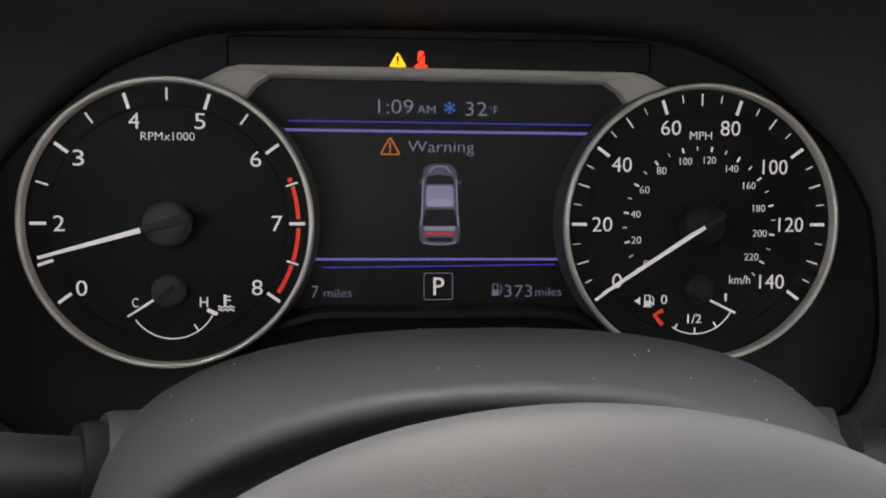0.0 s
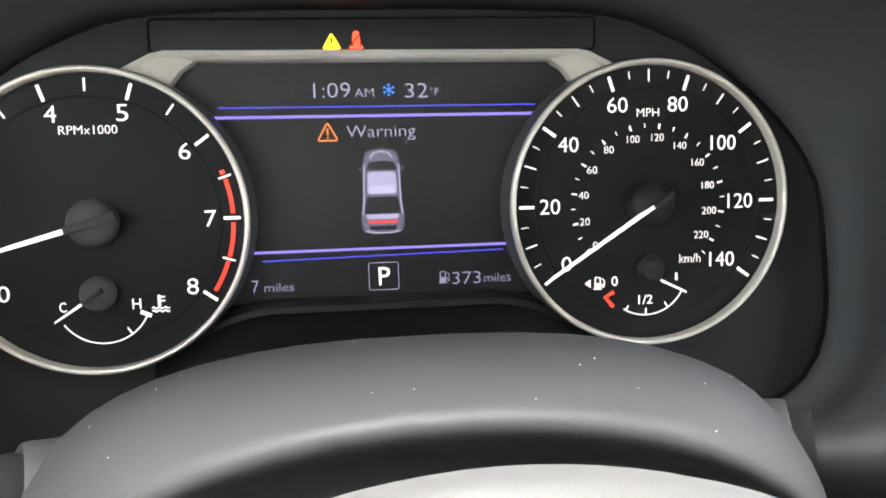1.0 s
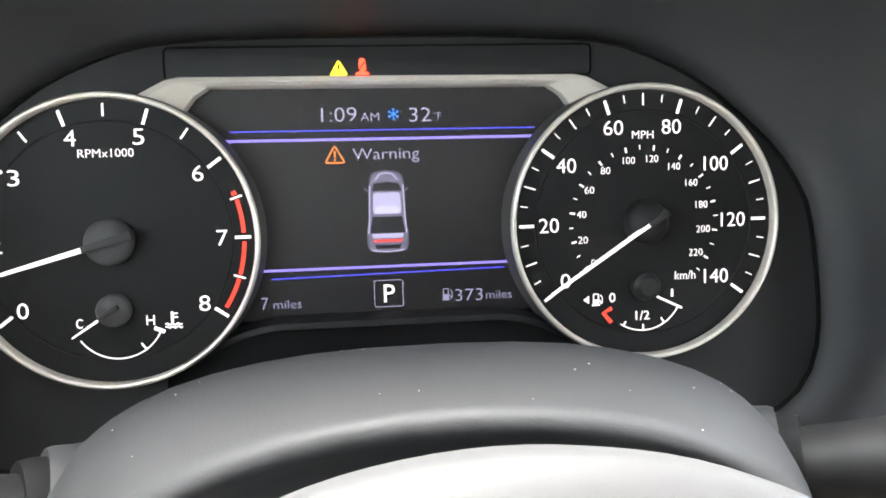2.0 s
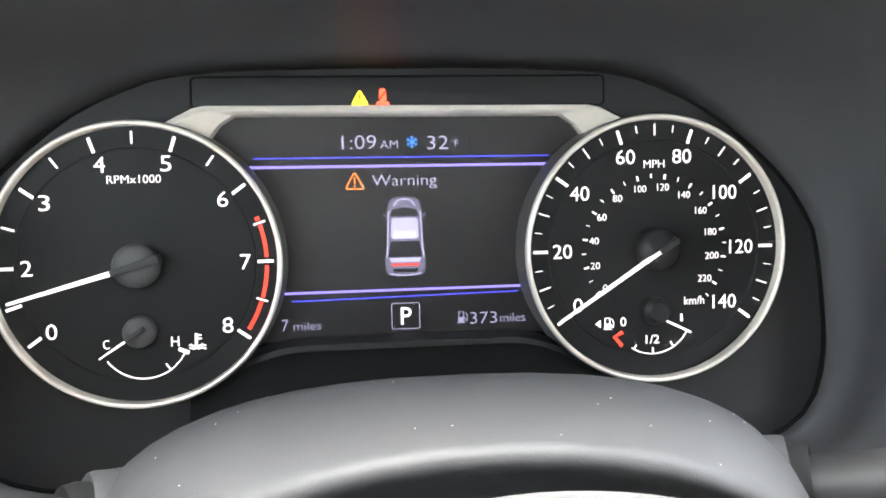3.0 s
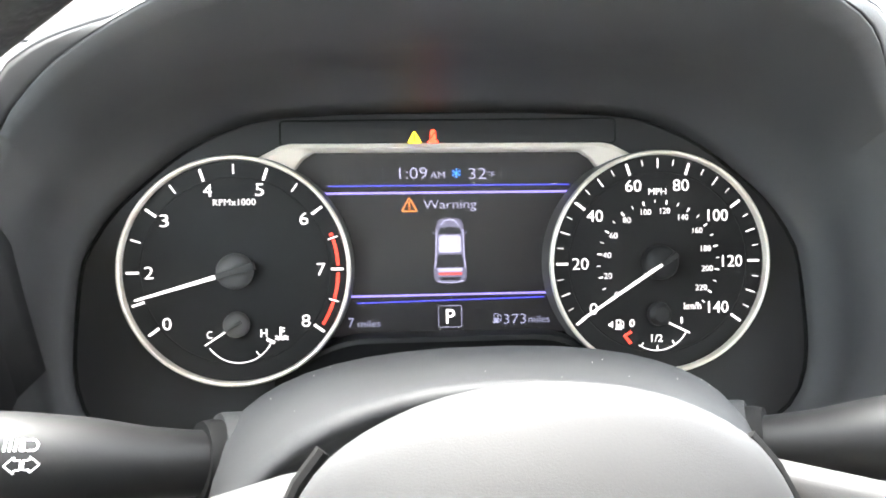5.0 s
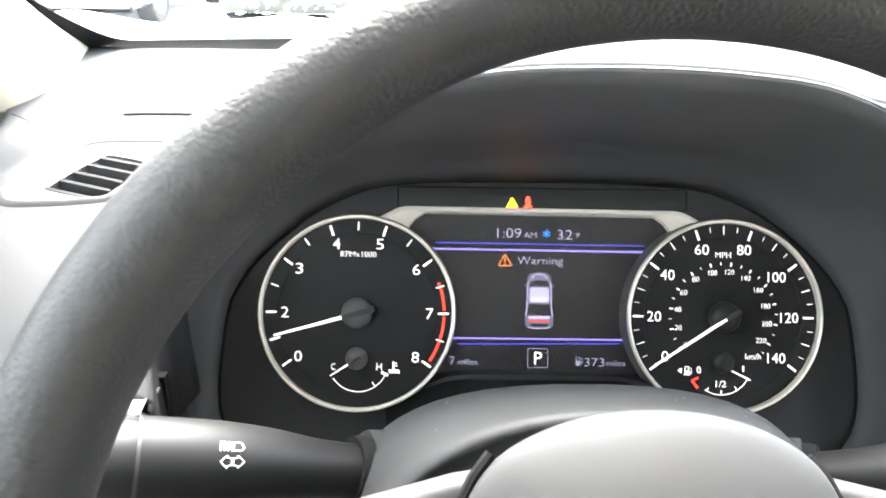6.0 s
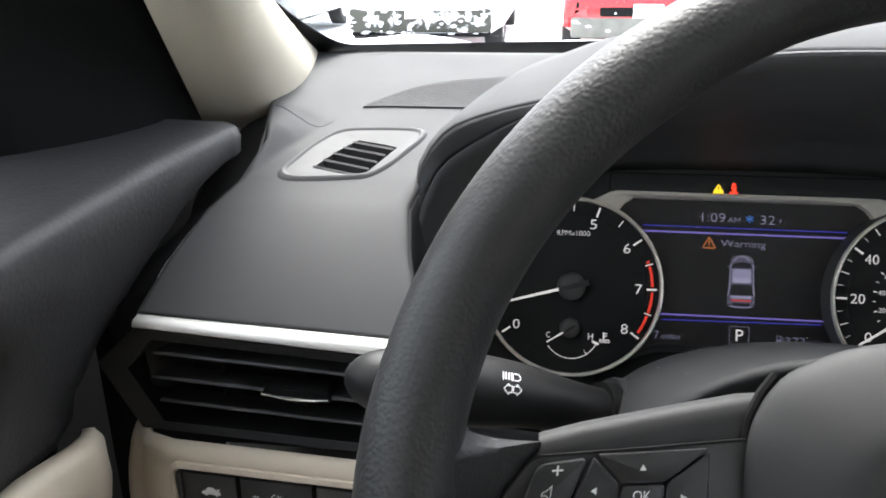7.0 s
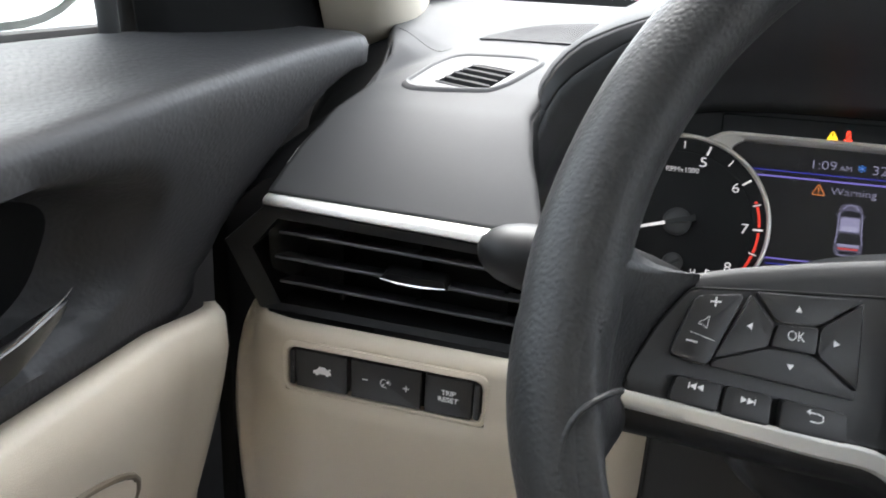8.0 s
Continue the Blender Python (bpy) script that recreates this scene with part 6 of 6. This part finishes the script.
parked_car("snowy white utility car facing across the lane", WPAINT, (-1.62, 9.0, 0.0), True)
parked_car("red saloon parked on snow across the lane", RPAINT, (0.90, 9.1, 0.0), False)
parked_car("dark grey saloon parked on snow across the lane", GPAINT, (-4.35, 9.2, 0.0), False)
parked_car("white saloon parked on snow across the lane", WPAINT, (3.55, 9.0, 0.0), False)
parked_car("dark grey utility car parked on snow across the lane", GPAINT, (-6.9, 9.1, 0.0), True)
parked_car("silver saloon parked alongside the driver's door", material("silver_car_paint", (0.42, 0.43, 0.43), 0.3, metal=0.3, coat=0.4, vary=0.04), (-2.75, -1.4, 0.0), False)


def clump(bm, c, r, rng):
    for _ in range(34):
        d = Vector((rng.gauss(0, 1), rng.gauss(0, 1), rng.gauss(0, 1))).normalized() * r * rng.uniform(0.3, 1.0)
        p = Vector(c) + d
        a, b = Vector((rng.uniform(-1, 1), rng.uniform(-1, 1), rng.uniform(-1, 1))).normalized() * r * 0.28, Vector((rng.uniform(-1, 1), rng.uniform(-1, 1), rng.uniform(-1, 1))).normalized() * r * 0.22
        bm.faces.new([bm.verts.new(p - a), bm.verts.new(p + b), bm.verts.new(p + a), bm.verts.new(p - b)])


rng = random.Random(4)
for tx, ty, th in ((-9, 24, 7), (-2, 27, 8), (5, 25, 7.5), (12, 28, 8.5), (-16, 20, 8)):
    tree = thing("tree", "evergreen tree with snow behind the parked cars", "tree", pose(tx, ty, 0), group="trees behind the car park")
    bm = tube([(0, 0, -0.1), (0.05, 0, th * 0.4), (0, 0.05, th * 0.95)], [0.22, 0.15, 0.03], 10)
    for k in range(10):
        z = th * (0.25 + 0.065 * k)
        a = k * 2.4
        r = (th - z) * 0.33
        tube([(0, 0, z), (r * math.cos(a), r * math.sin(a), z + 0.3)], [0.06, 0.015], 6, bm=bm)
    part("trunk", bm, TRUNK, tree)
    bm = bmesh.new()
    for k in range(90):
        z = th * rng.uniform(0.18, 1.0)
        r = (th * 1.02 - z) * 0.36 * rng.uniform(0.3, 1)
        a = rng.uniform(0, 6.28)
        clump(bm, (r * math.cos(a), r * math.sin(a), z), rng.uniform(0.25, 0.6), rng)
    part("crown", bm, LEAF, tree, smooth=False)
